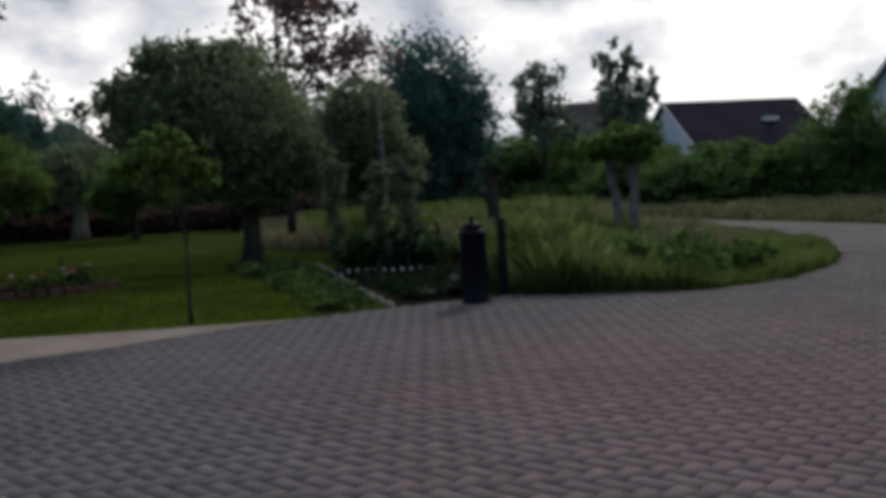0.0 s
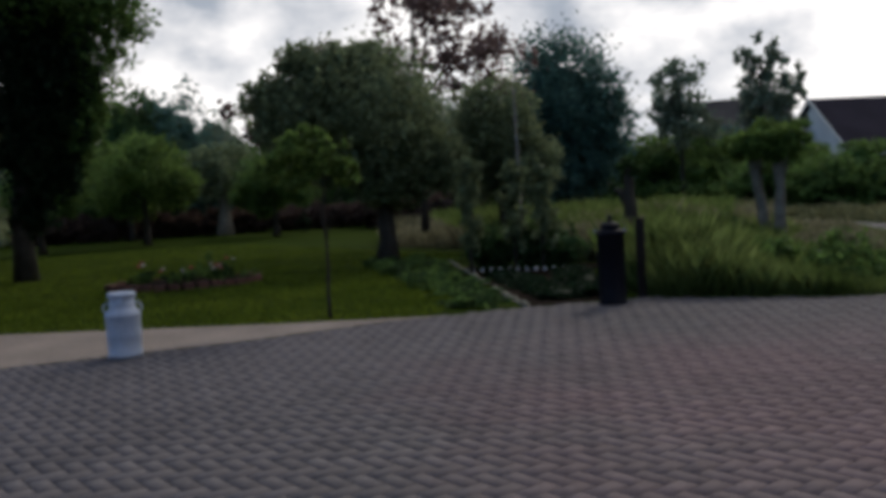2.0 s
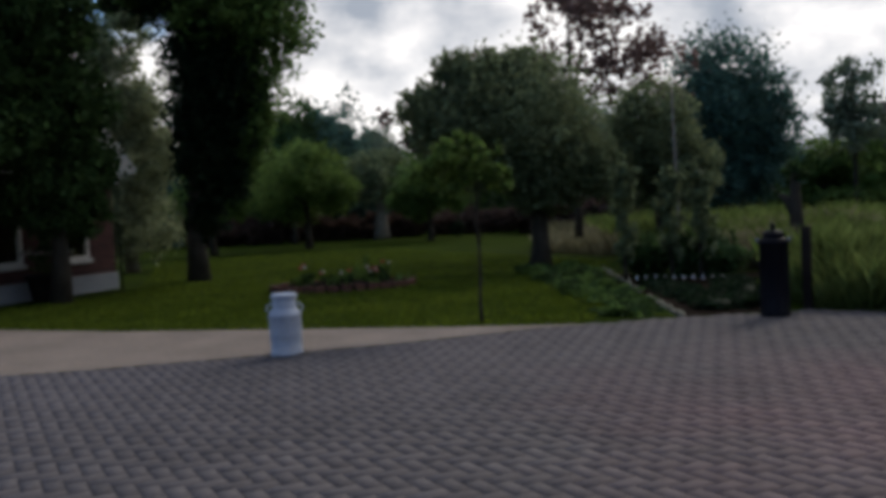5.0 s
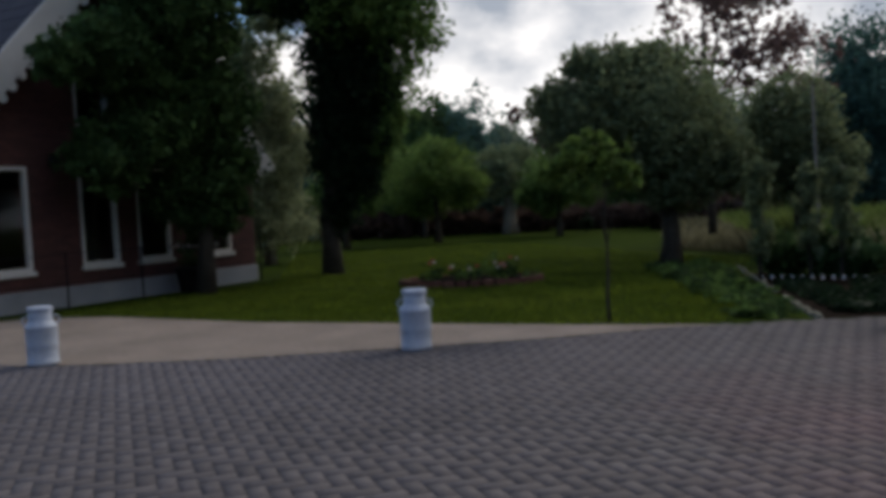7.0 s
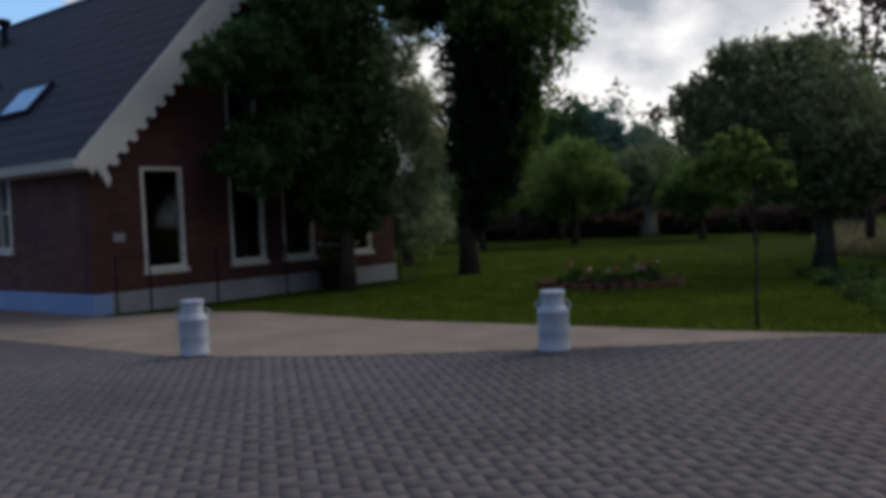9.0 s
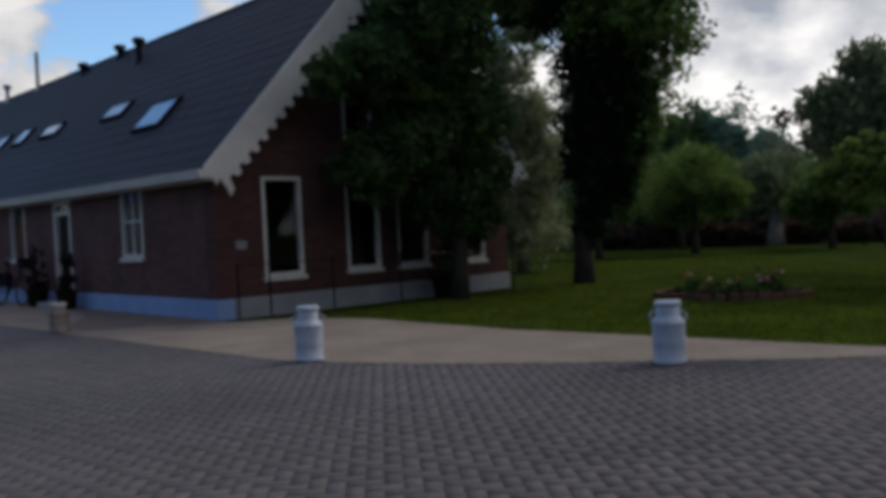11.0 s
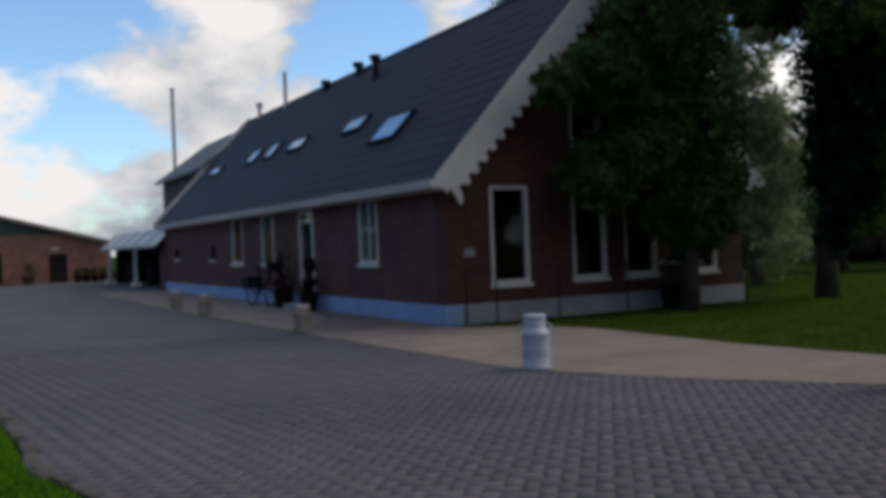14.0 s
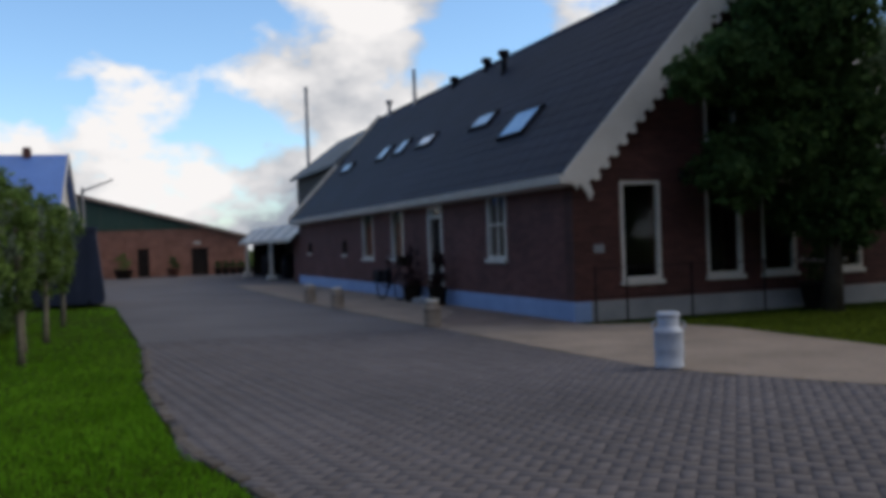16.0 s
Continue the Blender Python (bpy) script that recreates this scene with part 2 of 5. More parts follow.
M_PLINTH = material("blue_painted_plinth", (0.16, 0.25, 0.46), (0.24, 0.35, 0.58), 1.5, 0.7, bump=0.1)
M_PLINTH_GREY = material("grey_render", (0.17, 0.18, 0.20), (0.27, 0.28, 0.30), 1.5, 0.85, bump=0.15)
M_WHITE = material("white_paint", (0.44, 0.42, 0.395), (0.58, 0.56, 0.53), 2.0, 0.5, bump=0.05)
M_SLATE = material("slate_tiles", (0.007, 0.009, 0.018), (0.015, 0.018, 0.034), 0.6, 0.65, bump=0.15, fine=9, spread=0.12, spec=0.18)
M_ROOF_GREY = material("grey_sheet_roof", (0.07, 0.08, 0.09), (0.13, 0.14, 0.15), 0.6, 0.7, bump=0.2, fine=8)
M_GREEN_SHEET = material("green_cladding", (0.018, 0.045, 0.035), (0.035, 0.075, 0.058), 0.5, 0.6, bump=0.1)
M_BLUE_ROOF = material("blue_glazed_tiles", (0.06, 0.13, 0.36), (0.10, 0.20, 0.50), 0.6, 0.35, bump=0.2, fine=8)
M_RED_ROOF = material("dull_dark_tiles", (0.014, 0.012, 0.018), (0.028, 0.023, 0.032), 0.6, 0.95, bump=0.2, fine=8, spec=0.05)
M_BROWN_ROOF = material("dull_brown_tiles", (0.050, 0.042, 0.038), (0.095, 0.08, 0.07), 0.6, 0.95, bump=0.2, fine=8, spec=0.05)
M_RENDER = material("pale_render", (0.40, 0.40, 0.40), (0.58, 0.58, 0.57), 0.6, 0.85, bump=0.1)
M_SHEET = material("pale_fibre_sheet", (0.28, 0.28, 0.28), (0.42, 0.42, 0.42), 0.8, 0.8, bump=0.15)
M_STEEL = material("galvanised_steel", (0.16, 0.16, 0.17), (0.30, 0.30, 0.32), 4, 0.45, 0.8, bump=0.05)
M_BLACK = material("black_paint", (0.004, 0.004, 0.007), (0.009, 0.009, 0.014), 5, 0.6, bump=0.03, spec=0.1)
M_DARKWOOD = material("dark_stained_wood", (0.010, 0.008, 0.008), (0.030, 0.024, 0.021), 4, 0.8, bump=0.3, spec=0.08)
M_CAN = material("pale_blue_grey_paint", (0.30, 0.34, 0.43), (0.45, 0.49, 0.58), 3, 0.45, bump=0.06)
M_CAN_BEIGE = material("beige_weathered_paint", (0.18, 0.15, 0.13), (0.27, 0.23, 0.195), 3, 0.6, bump=0.1)
M_CONTAINER = material("dark_blue_steel", (0.008, 0.014, 0.035), (0.02, 0.03, 0.065), 1, 0.5, bump=0.1)
M_STONE = material("edging_stone", (0.11, 0.10, 0.075), (0.32, 0.30, 0.22), 5, 0.9, bump=0.5, spread=0.2)
M_TERRACOTTA = material("terracotta", (0.07, 0.028, 0.02), (0.14, 0.06, 0.042), 5, 0.8, bump=0.2, spread=0.15)
M_PETAL = material("pale_petals", (0.36, 0.29, 0.26), (0.55, 0.46, 0.41), 8, 0.7, bump=0, spread=0.2)
M_PETAL_RED = material("red_petals", (0.25, 0.03, 0.03), (0.45, 0.08, 0.06), 8, 0.7, bump=0, spread=0.2)
M_CURTAIN = material("curtain", (0.06, 0.058, 0.056), (0.10, 0.096, 0.092), 6, 0.9, bump=0.1)
# plaster coloured very dark to hold the shade of the rooms
M_INSIDE = material("room_shade_plaster", (0.03, 0.022, 0.018), (0.05, 0.038, 0.03), 1, 0.9, bump=0)


def glass(name, tint, rough=0.03):
    m = bpy.data.materials.new(name)
    m.use_nodes = True
    p = m.node_tree.nodes["Principled BSDF"]
    p.inputs["Base Color"].default_value = (*tint, 1)
    p.inputs["Roughness"].default_value = rough
    p.inputs["Transmission Weight"].default_value = 1.0
    p.inputs["IOR"].default_value = 1.3
    p.inputs["Specular IOR Level"].default_value = 0.25
    return m


M_GLASS = glass("window_glass", (0.8, 0.85, 0.85))
M_SKYLIGHT = material("dark_window_glass", (0.02, 0.03, 0.04), (0.03, 0.04, 0.05), 1, 0.04, bump=0, spec=0.8)
# roof panes: the mirrored sky is painted in as base colour
M_SKY_PANE = material("blue_sky_reflection_glass", (0.16, 0.30, 0.50), (0.26, 0.42, 0.62), 3, 0.08, bump=0, spec=0.9)

M_SKY_PANE_PALE = material("pale_sky_reflection_glass", (0.34, 0.42, 0.52), (0.46, 0.54, 0.62), 3, 0.08, bump=0, spec=0.9)


# ---- helpers for shapes ----
def mesh_of(name, bm, mat, smooth=False):
    me = bpy.data.meshes.new(name)
    bmesh.ops.recalc_face_normals(bm, faces=bm.faces)
    bm.to_mesh(me)
    bm.free()
    me.materials.append(mat)
    if smooth:
        for f in me.polygons:
            f.use_smooth = True
    return me


def part(name, bm, mat, parent=None, label="", at=None, smooth=False):
    ob = new(name, mesh_of(name, bm, mat, smooth))
    ob.parent = parent
    if at is not None:
        ob.matrix_basis = at
    return tagged(ob, label) if label else ob


def thing(name, at, label, category, group="", kind=""):
    ob = new(name)
    ob.empty_display_size = 0.2
    ob.matrix_basis = at
    return tagged(ob, label, category, group, kind)


def box(x0, y0, z0, x1, y1, z1, bevel=0.0, bm=None):
    b = bmesh.new()
    vs = bmesh.ops.create_cube(b, size=1)["verts"]
    for v in vs:
        v.co = Vector(((x0 + x1) / 2 + v.co.x * (x1 - x0), (y0 + y1) / 2 + v.co.y * (y1 - y0), (z0 + z1) / 2 + v.co.z * (z1 - z0)))
    if bevel:
        bmesh.ops.bevel(b, geom=b.edges[:], offset=bevel, segments=1, affect="EDGES")
    if bm is None:
        return b
    tmp = bpy.data.meshes.new("tmp")
    b.to_mesh(tmp)
    b.free()
    bm.from_mesh(tmp)
    bpy.data.meshes.remove(tmp)
    return bm


def lathe(profile, seg=24, bm=None, at=(0, 0, 0)):
    """A turned solid from (radius, height) pairs."""
    bm = bm or bmesh.new()
    rings = []
    for r, z in profile:
        rings.append([bm.verts.new((at[0] + r * math.cos(2 * math.pi * k / seg), at[1] + r * math.sin(2 * math.pi * k / seg), at[2] + z)) for k in range(seg)])
    for a, b in zip(rings, rings[1:]):
        for k in range(seg):
            bm.faces.new((a[k], a[(k + 1) % seg], b[(k + 1) % seg], b[k]))
    bm.faces.new(rings[0][::-1])
    bm.faces.new(rings[-1])
    return bm


def tube(points, radii, seg=8, bm=None):
    """A tapered round limb through points."""
    bm = bm or bmesh.new()
    pts = [Vector(p) for p in points]
    rings = []
    for i, p in enumerate(pts):
        d = (pts[min(i + 1, len(pts) - 1)] - pts[max(i - 1, 0)]).normalized()
        a = d.orthogonal().normalized()
        if rings:
            a = (last - d * last.dot(d)).normalized()
        last = a
        b = d.cross(a)
        rings.append([bm.verts.new(p + radii[i] * (a * math.cos(2 * math.pi * k / seg) + b * math.sin(2 * math.pi * k / seg))) for k in range(seg)])
    for r0, r1 in zip(rings, rings[1:]):
        for k in range(seg):
            bm.faces.new((r0[k], r0[(k + 1) % seg], r1[(k + 1) % seg], r1[k]))
    bm.faces.new(rings[0][::-1])
    bm.faces.new(rings[-1])
    return bm


def plate(outline, holes, place, depth):
    """A flat outline with openings, extruded; place(a, b, d) gives the point."""
    bm = bmesh.new()
    edges = []
    for loop in [outline] + holes:
        vs = [bm.verts.new(place(a, b, 0)) for a, b in loop]
        edges += [bm.edges.new((vs[i], vs[(i + 1) % len(vs)])) for i in range(len(vs))]
    bmesh.ops.triangle_fill(bm, use_beauty=True, use_dissolve=False, edges=edges)
    res = bmesh.ops.extrude_face_region(bm, geom=bm.faces[:])
    shift = Vector(place(0, 0, depth)) - Vector(place(0, 0, 0))
    bmesh.ops.translate(bm, vec=shift, verts=[g for g in res["geom"] if isinstance(g, bmesh.types.BMVert)])
    return bm


def rect(a0, b0, a1, b1):
    return [(a0, b0), (a1, b0), (a1, b1), (a0, b1)]


def sheet(name, outline, z, mat, label="", category="", parent=None):
    bm = bmesh.new()
    vs = [bm.verts.new((x, y, z)) for x, y in outline]
    es = [bm.edges.new((vs[i], vs[(i + 1) % len(vs)])) for i in range(len(vs))]
    bmesh.ops.triangle_fill(bm, use_beauty=True, edges=es)
    for f in bm.faces:
        if f.normal.z < 0:
            f.normal_flip()
    me = bpy.data.meshes.new(name)
    bm.to_mesh(me)
    bm.free()
    me.materials.append(mat)
    return tagged(new(name, me), label, category, kind="structure")


def soup(name, verts, faces, mat):
    me = bpy.data.meshes.new(name)
    verts, faces = np.asarray(verts, np.float32), np.asarray(faces, np.int32)
    n = faces.shape[1]
    me.vertices.add(len(verts))
    me.vertices.foreach_set("co", verts.ravel())
    me.loops.add(faces.size)
    me.loops.foreach_set("vertex_index", faces.ravel())
    me.polygons.add(len(faces))
    me.polygons.foreach_set("loop_start", np.arange(0, faces.size, n, dtype=np.int32))
    me.update(calc_edges=True)
    me.materials.append(mat)
    return me


def inside(x, y, poly):
    """Which of the points lie within the outline."""
    hit = np.zeros(len(x), bool)
    for (x0, y0), (x1, y1) in zip(poly, poly[1:] + poly[:1]):
        if y0 != y1:
            hit ^= ((y0 > y) != (y1 > y)) & (x < (x1 - x0) * (y - y0) / (y1 - y0) + x0)
    return hit


def leaves(blobs, count, size, rng, fill=0.35):
    """Folded leaves in uneven clumps over ellipsoids (x, y, z, rx, ry, rz)."""
    vol = np.array([b[3] * b[4] + b[4] * b[5] + b[3] * b[5] for b in blobs])
    pts = []
    for b, n in zip(blobs, (count * vol / vol.sum()).astype(int)):
        k = max(6, n // 28)
        d = rng.normal(size=(k, 3))
        d /= np.linalg.norm(d, axis=1)[:, None]
        centre = d * (fill + (1 - fill) * rng.random((k, 1)) ** 0.5) * np.where(rng.random((k, 1)) < 0.15, 1.14, 1.0)
        pick = rng.integers(0, k, n)
        p = centre[pick] + rng.normal(size=(n, 3)) * 0.13
        pts.append(p * np.array(b[3:]) + np.array(b[:3]))
    c = np.concatenate(pts)
    n = len(c)
    a = rng.normal(size=(n, 3))
    a /= np.linalg.norm(a, axis=1)[:, None]
    t = np.cross(a, rng.normal(size=(n, 3)))
    t /= np.linalg.norm(t, axis=1)[:, None] + 1e-6
    s = size * (0.6 + 0.8 * rng.random((n, 1)))
    up = np.cross(a, t)
    v = np.stack([c - a * s, c + t * s * 0.6 + up * s * 0.2, c + a * s, c - t * s * 0.6 + up * s * 0.2], 1).reshape(-1, 3)
    i = np.arange(n)[:, None] * 4
    return v, np.concatenate([i + [0, 1, 2], i + [0, 2, 3]], 1).reshape(-1, 3)


def cores(blobs, k):
    """Uneven inner masses of foliage, which close the crown's middle."""
    V, F, n0 = [], [], 0
    for b in blobs:
        bm = bmesh.new()
        bmesh.ops.create_icosphere(bm, subdivisions=3, radius=1)
        v = np.array([q.co[:] for q in bm.verts])
        f = np.array([[q.index for q in g.verts] for g in bm.faces])
        bm.free()
        w = np.array([0.75 + 0.55 * noise.noise(Vector(q) * 2.3 + Vector(b[:3])) for q in v])[:, None]
        V.append(v * w * k * np.array(b[3:]) + np.array(b[:3]))
        F.append(f + n0)
        n0 += len(v)
    return np.concatenate(V), np.concatenate(F)


def tree(name, x, y, height, trunk_r, blobs, count, size, leaf_mat, bark, label, category="tree", seed=1, lean=(0, 0), limbs=6, fill=0.35, group="", core=0.0, outer=None):
    """A tapered trunk with limbs that reach into the crown, and a crown of many leaves."""
    rng = np.random.default_rng(seed)
    t = thing(name, pose(x, y, 0), label, category, group)
    bm = bmesh.new()
    k = 6
    pts = [(lean[0] * i / k + 0.03 * math.sin(i * 2 + seed) * height / 5, lean[1] * i / k + 0.03 * math.cos(i * 1.7 + seed) * height / 5, height * i / k - (0.05 if i == 0 else 0)) for i in range(k + 1)]
    tube(pts, [trunk_r * (1.35 if i == 0 else 1 - 0.6 * i / k) for i in range(k + 1)], 10, bm)
    for j in range(limbs):
        b = blobs[j % len(blobs)]
        i = 3 + j % 3
        s = Vector(pts[i])
        e = Vector(b[:3]) + Vector([float(v) for v in rng.uniform(-0.6, 0.6, 3)]) * Vector(b[3:]).length * 0.5
        m = (s + e) / 2 + Vector((0, 0, 0.12 * (e - s).length))
        tube([s, m, e], [trunk_r * 0.42, trunk_r * 0.26, trunk_r * 0.08], 6, bm)
    part("trunk", bm, bark, t, smooth=True)
    v, f = leaves(blobs, count, size, rng, fill)
    if core:
        cv, cf = cores(blobs, core)
        f = np.concatenate([f, cf + len(v)])
        v = np.concatenate([v, cv])
    new("crown", soup("crown", v, f, leaf_mat)).parent = t
    if outer:
        more, n, mat, note = outer
        v, f = leaves(more, n, size, rng, 0.2)
        ob = new("outer_crown", soup("outer_crown", v, f, mat))
        ob.parent = t
        tagged(ob, note)
    return t


# ---- ground ----
PATH_OUTER = [(-36.5, 2.1), (-30.0, 2.6), (-23.4, 3.05), (-17.7, 3.7), (-13.7, 4.15), (-10.1, 4.58), (-8.7, 4.78), (-7.9, 5.2), (-6.8, 5.92), (-5.7, 6.84), (-4.7, 7.68), (-3.6, 8.9), (-3.1, 9.3)]
PATH_INNER = [(-4.7, 8.85), (-6.9, 8.4), (-8.8, 8.0), (-11.8, 7.85), (-13.0, 7.3), (-13.6, 6.33)]
PAVED = [(-3.2, -14), (-3.2, -3), (-3.4, -0.6), (-3.8, 0.2), (-4.4, 0.48), (-5.0, 0.43), (-5.43, 0.32), (-6.75, -0.05), (-9.9, -0.4), (-13.9, -0.55), (-25.8, -1.65), (-30, -3.0), (-32, -12), (-66, -12), (-66, 12), (-36.5, 12)] + PATH_OUTER + [
    (-2.35, 9.9), (-1.03, 10.6), (0.2, 10.45), (1.16, 10.4), (2.2, 11.1), (3.03, 12.45), (3.5, 14.0), (3.75, 15.6), (3.62, 17.4), (3.2, 19.3), (2.6, 22.0), (1.4, 25.3), (-1.5, 31), (-6, 40), (-5, 41), (-0.3, 32), (2.3, 25.9), (3.2, 23.9), (4.3, 22.2), (5.1, 20.8), (5.9, 19.3), (7.4, 17.3), (10.5, 15), (15, 13), (30, 10), (30, -14)]
bm = bmesh.new()
bmesh.ops.create_grid(bm, x_segments=2, y_segments=2, size=1500)
tagged(part("ground", bm, M_GROUND), "short green grass over level ground reaching the horizon", "ground", kind="structure")
sheet("pavement", PAVED, 0.004, M_YARD, "grey-brown herringbone clay paver yard and lane", "pavement")
sheet("path", PATH_OUTER + PATH_INNER + [(-14.0, 6.34), (-35.9, 4.62)], 0.014, M_SHELL, "pale beige gravel path round the farmhouse", "path")

# darker brown sheet over the path, narrowing along the side wall
sheet("clay_strip", [(-13.75, 6.30), (-13.68, 6.08), (-14.19, 5.21), (-14.67, 4.38), (-15.2, 4.35), (-15.9, 4.5), (-17.5, 5.3), (-20.5, 5.75)], 0.019, M_BROWN, "darker brown strip of the path along the side wall", "path")


# ---- farmhouse ----
HOUSE = pose(-14.02, 6.36, 0, 0, 0, 4.48)   # the near corner; x runs back along the side wall as -x, y along the gable
LEN, WID, EAVE, RIDGE = 22.0, 7.0, 2.50, 6.44
farmhouse = thing("farmhouse", HOUSE, "long brown brick farmhouse with dark tiled roof and white trim", "house")


def on_side(a, b, d):
    return (-a, d, b)


def on_gable(a, b, d):
    return (-d, a, b)


def window(parent, place, a0, b0, a1, b1, bars, sill=True, deep=0.07, curtain=False, frame_mat=M_WHITE):
    """Frame, sill, panes and glazing bars of one window; bars: heights of cross bars and places of uprights as fractions."""
    w = 0.06
    fr = part("window", plate(rect(a0, b0, a1, b1), [rect(a0 + w, b0 + w, a1 - w, b1 - w)], lambda a, b, d: place(a, b, d - 0.015), 0.10), frame_mat, parent, "white-painted timber window frame" if frame_mat is M_WHITE else "dark timber window frame")
    part("pane", plate(rect(a0 + w - 0.01, b0 + w - 0.01, a1 - w + 0.01, b1 - w + 0.01), [], lambda a, b, d: place(a, b, d + deep - 0.02), 0.006), M_GLASS, fr, "dark clear glass").visible_shadow = False
    for kind, q in bars:
        if kind == "h":
            z = b0 + (b1 - b0) * q
            part("glazing_bar", plate(rect(a0 + w, z - 0.02, a1 - w, z + 0.02), [], lambda a, b, d: place(a, b, d + 0.005), 0.05), M_WHITE, fr)
        else:
            x = a0 + (a1 - a0) * q
            part("glazing_bar", plate(rect(x - 0.016, b0 + w, x + 0.016, b1 - w), [], lambda a, b, d: place(a, b, d + 0.008), 0.045), M_WHITE, fr)
    if sill:
        part("sill", plate(rect(a0 - 0.03, b0 - 0.075, a1 + 0.03, b0 - 0.004), [], lambda a, b, d: place(a, b, d - 0.07), 0.12), M_WHITE, fr)
    if curtain:
        bm = bmesh.new()
        n = 14
        rows = [[bm.verts.new(place(a0 + 0.1 + (a1 - a0 - 0.2) * 0.28 * i / n, z, 0.16 + 0.02 * math.sin(i * 2.1))) for i in range(n + 1)] for z in (b0 + 0.05, b1 - 0.05)]
        for i in range(n):
            bm.faces.new((rows[0][i], rows[0][i + 1], rows[1][i + 1], rows[1][i]))
        part("curtain", bm, M_CURTAIN, fr, "pale hanging curtain")
    return fr


SIDE_WIN = [(2.65, 1.06, 3.55, 2.38), (9.0, 1.04, 10.0, 2.38), (11.75, 1.04, 12.85, 2.38)]
SIDE_DOOR = (6.15, 0.02, 7.1, 2.31)
SIDE_VENT = [(14.75, 1.16, 15.2, 1.62), (19.75, 1.2, 20.25, 1.6)]
GABLE_WIN = [(0.93, 0.66, 1.73, 2.38), (2.70, 0.67, 3.48, 2.38), (3.92, 0.67, 4.70, 2.38), (5.6, 0.67, 6.3, 2.38)]
GABLE_UP = [(2.72, 3.07, 3.42, 4.3), (3.75, 3.07, 4.45, 4.3)]
PL = 0.34
side_holes = [rect(*w) for w in SIDE_WIN + SIDE_VENT] + [rect(SIDE_DOOR[0], PL + 0.001, SIDE_DOOR[2], SIDE_DOOR[3])]
# the door runs down through the plinth
bm = plate([(0.3, PL), (SIDE_DOOR[0], PL), (SIDE_DOOR[0], SIDE_DOOR[3]), (SIDE_DOOR[2], SIDE_DOOR[3]), (SIDE_DOOR[2], PL), (LEN, PL), (LEN, EAVE + 0.1), (0.3, EAVE + 0.1)], side_holes[:-1], on_side, 0.3)
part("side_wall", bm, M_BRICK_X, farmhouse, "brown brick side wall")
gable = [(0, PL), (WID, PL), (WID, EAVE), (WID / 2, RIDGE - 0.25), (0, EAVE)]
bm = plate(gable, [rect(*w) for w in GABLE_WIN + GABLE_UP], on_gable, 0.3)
part("gable_wall", bm, M_BRICK_Y, farmhouse, "red-brown brick gable wall with its shade in the colour")
bm = plate(gable, [], lambda a, b, d: (-LEN + d + 0.001, a, b), 0.3)
part("far_gable_wall", bm, M_BRICK_Y, farmhouse)
part("back_wall", box(-LEN + 0.3, WID - 0.3, PL, -0.3, WID, EAVE + 0.1), M_BRICK_X, farmhouse)
# room surfaces behind the windows, indoor shade included in their colour
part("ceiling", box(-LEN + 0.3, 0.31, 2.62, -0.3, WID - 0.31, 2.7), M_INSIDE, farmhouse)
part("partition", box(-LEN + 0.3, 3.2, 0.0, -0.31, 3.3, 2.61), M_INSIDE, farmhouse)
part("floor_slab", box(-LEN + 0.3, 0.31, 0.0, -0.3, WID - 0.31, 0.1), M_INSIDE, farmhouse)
part("plinth", box(-SIDE_DOOR[0], -0.03, -0.05, 0.03, 0.3, PL - 0.002, 0.008), M_PLINTH, farmhouse, "blue-painted plinth")
part("plinth", box(-LEN, -0.03, -0.05, -SIDE_DOOR[2], 0.3, PL - 0.002, 0.008), M_PLINTH, farmhouse, "blue-painted plinth")
part("plinth", box(-0.3, 0.302, -0.05, 0.04, WID + 0.02, PL - 0.002, 0.008), M_PLINTH_GREY, farmhouse, "grey rendered plinth")
part("plinth", box(-LEN, WID - 0.3, -0.05, -0.302, WID + 0.02, PL - 0.002), M_PLINTH_GREY, farmhouse)
for i, w in enumerate(SIDE_WIN):
    window(farmhouse, on_side, *w, [("h", 0.52), ("v", 0.5)] if i == 0 else [], curtain=i == 0)
for w in SIDE_VENT:
    window(farmhouse, on_side, *w, [], frame_mat=M_DARKWOOD)
for w in GABLE_WIN:
    window(farmhouse, on_gable, *w, [])
for w in GABLE_UP:
    window(farmhouse, on_gable, *w, [])
a0, b0, a1, b1 = SIDE_DOOR
door = part("door", plate(rect(a0 + 0.09, 0.1, a1 - 0.09, 2.0), [], lambda a, b, d: on_side(a, b, d + 0.07), 0.05), M_DARKWOOD, farmhouse, "dark painted panelled front door")
part("door_frame", plate([(a0, 0.1), (a0 + 0.09, 0.1), (a0 + 0.09, b1 - 0.09), (a1 - 0.09, b1 - 0.09), (a1 - 0.09, 0.1), (a1, 0.1), (a1, b1), (a0, b1)], [], lambda a, b, d: on_side(a, b, d - 0.02), 0.14), M_WHITE, door, "white-painted door frame")
part("transom", plate(rect(a0 + 0.09, 2.0, a1 - 0.09, 2.07), [], lambda a, b, d: on_side(a, b, d - 0.015), 0.13), M_WHITE, door)
part("fanlight", plate(rect(a0 + 0.09, 2.07, a1 - 0.09, b1 - 0.09), [], lambda a, b, d: on_side(a, b, d + 0.05), 0.006), M_GLASS, door)
for z0, z1 in ((0.3, 0.85), (1.05, 1.8)):
    for q in (0.16, 0.53):
        x0 = a0 + 0.09 + q * (a1 - a0 - 0.18)
        part("panel", plate(rect(x0, z0, x0 + 0.24, z1), [], lambda a, b, d: on_side(a, b, d + 0.052), 0.03), M_DARKWOOD, door)
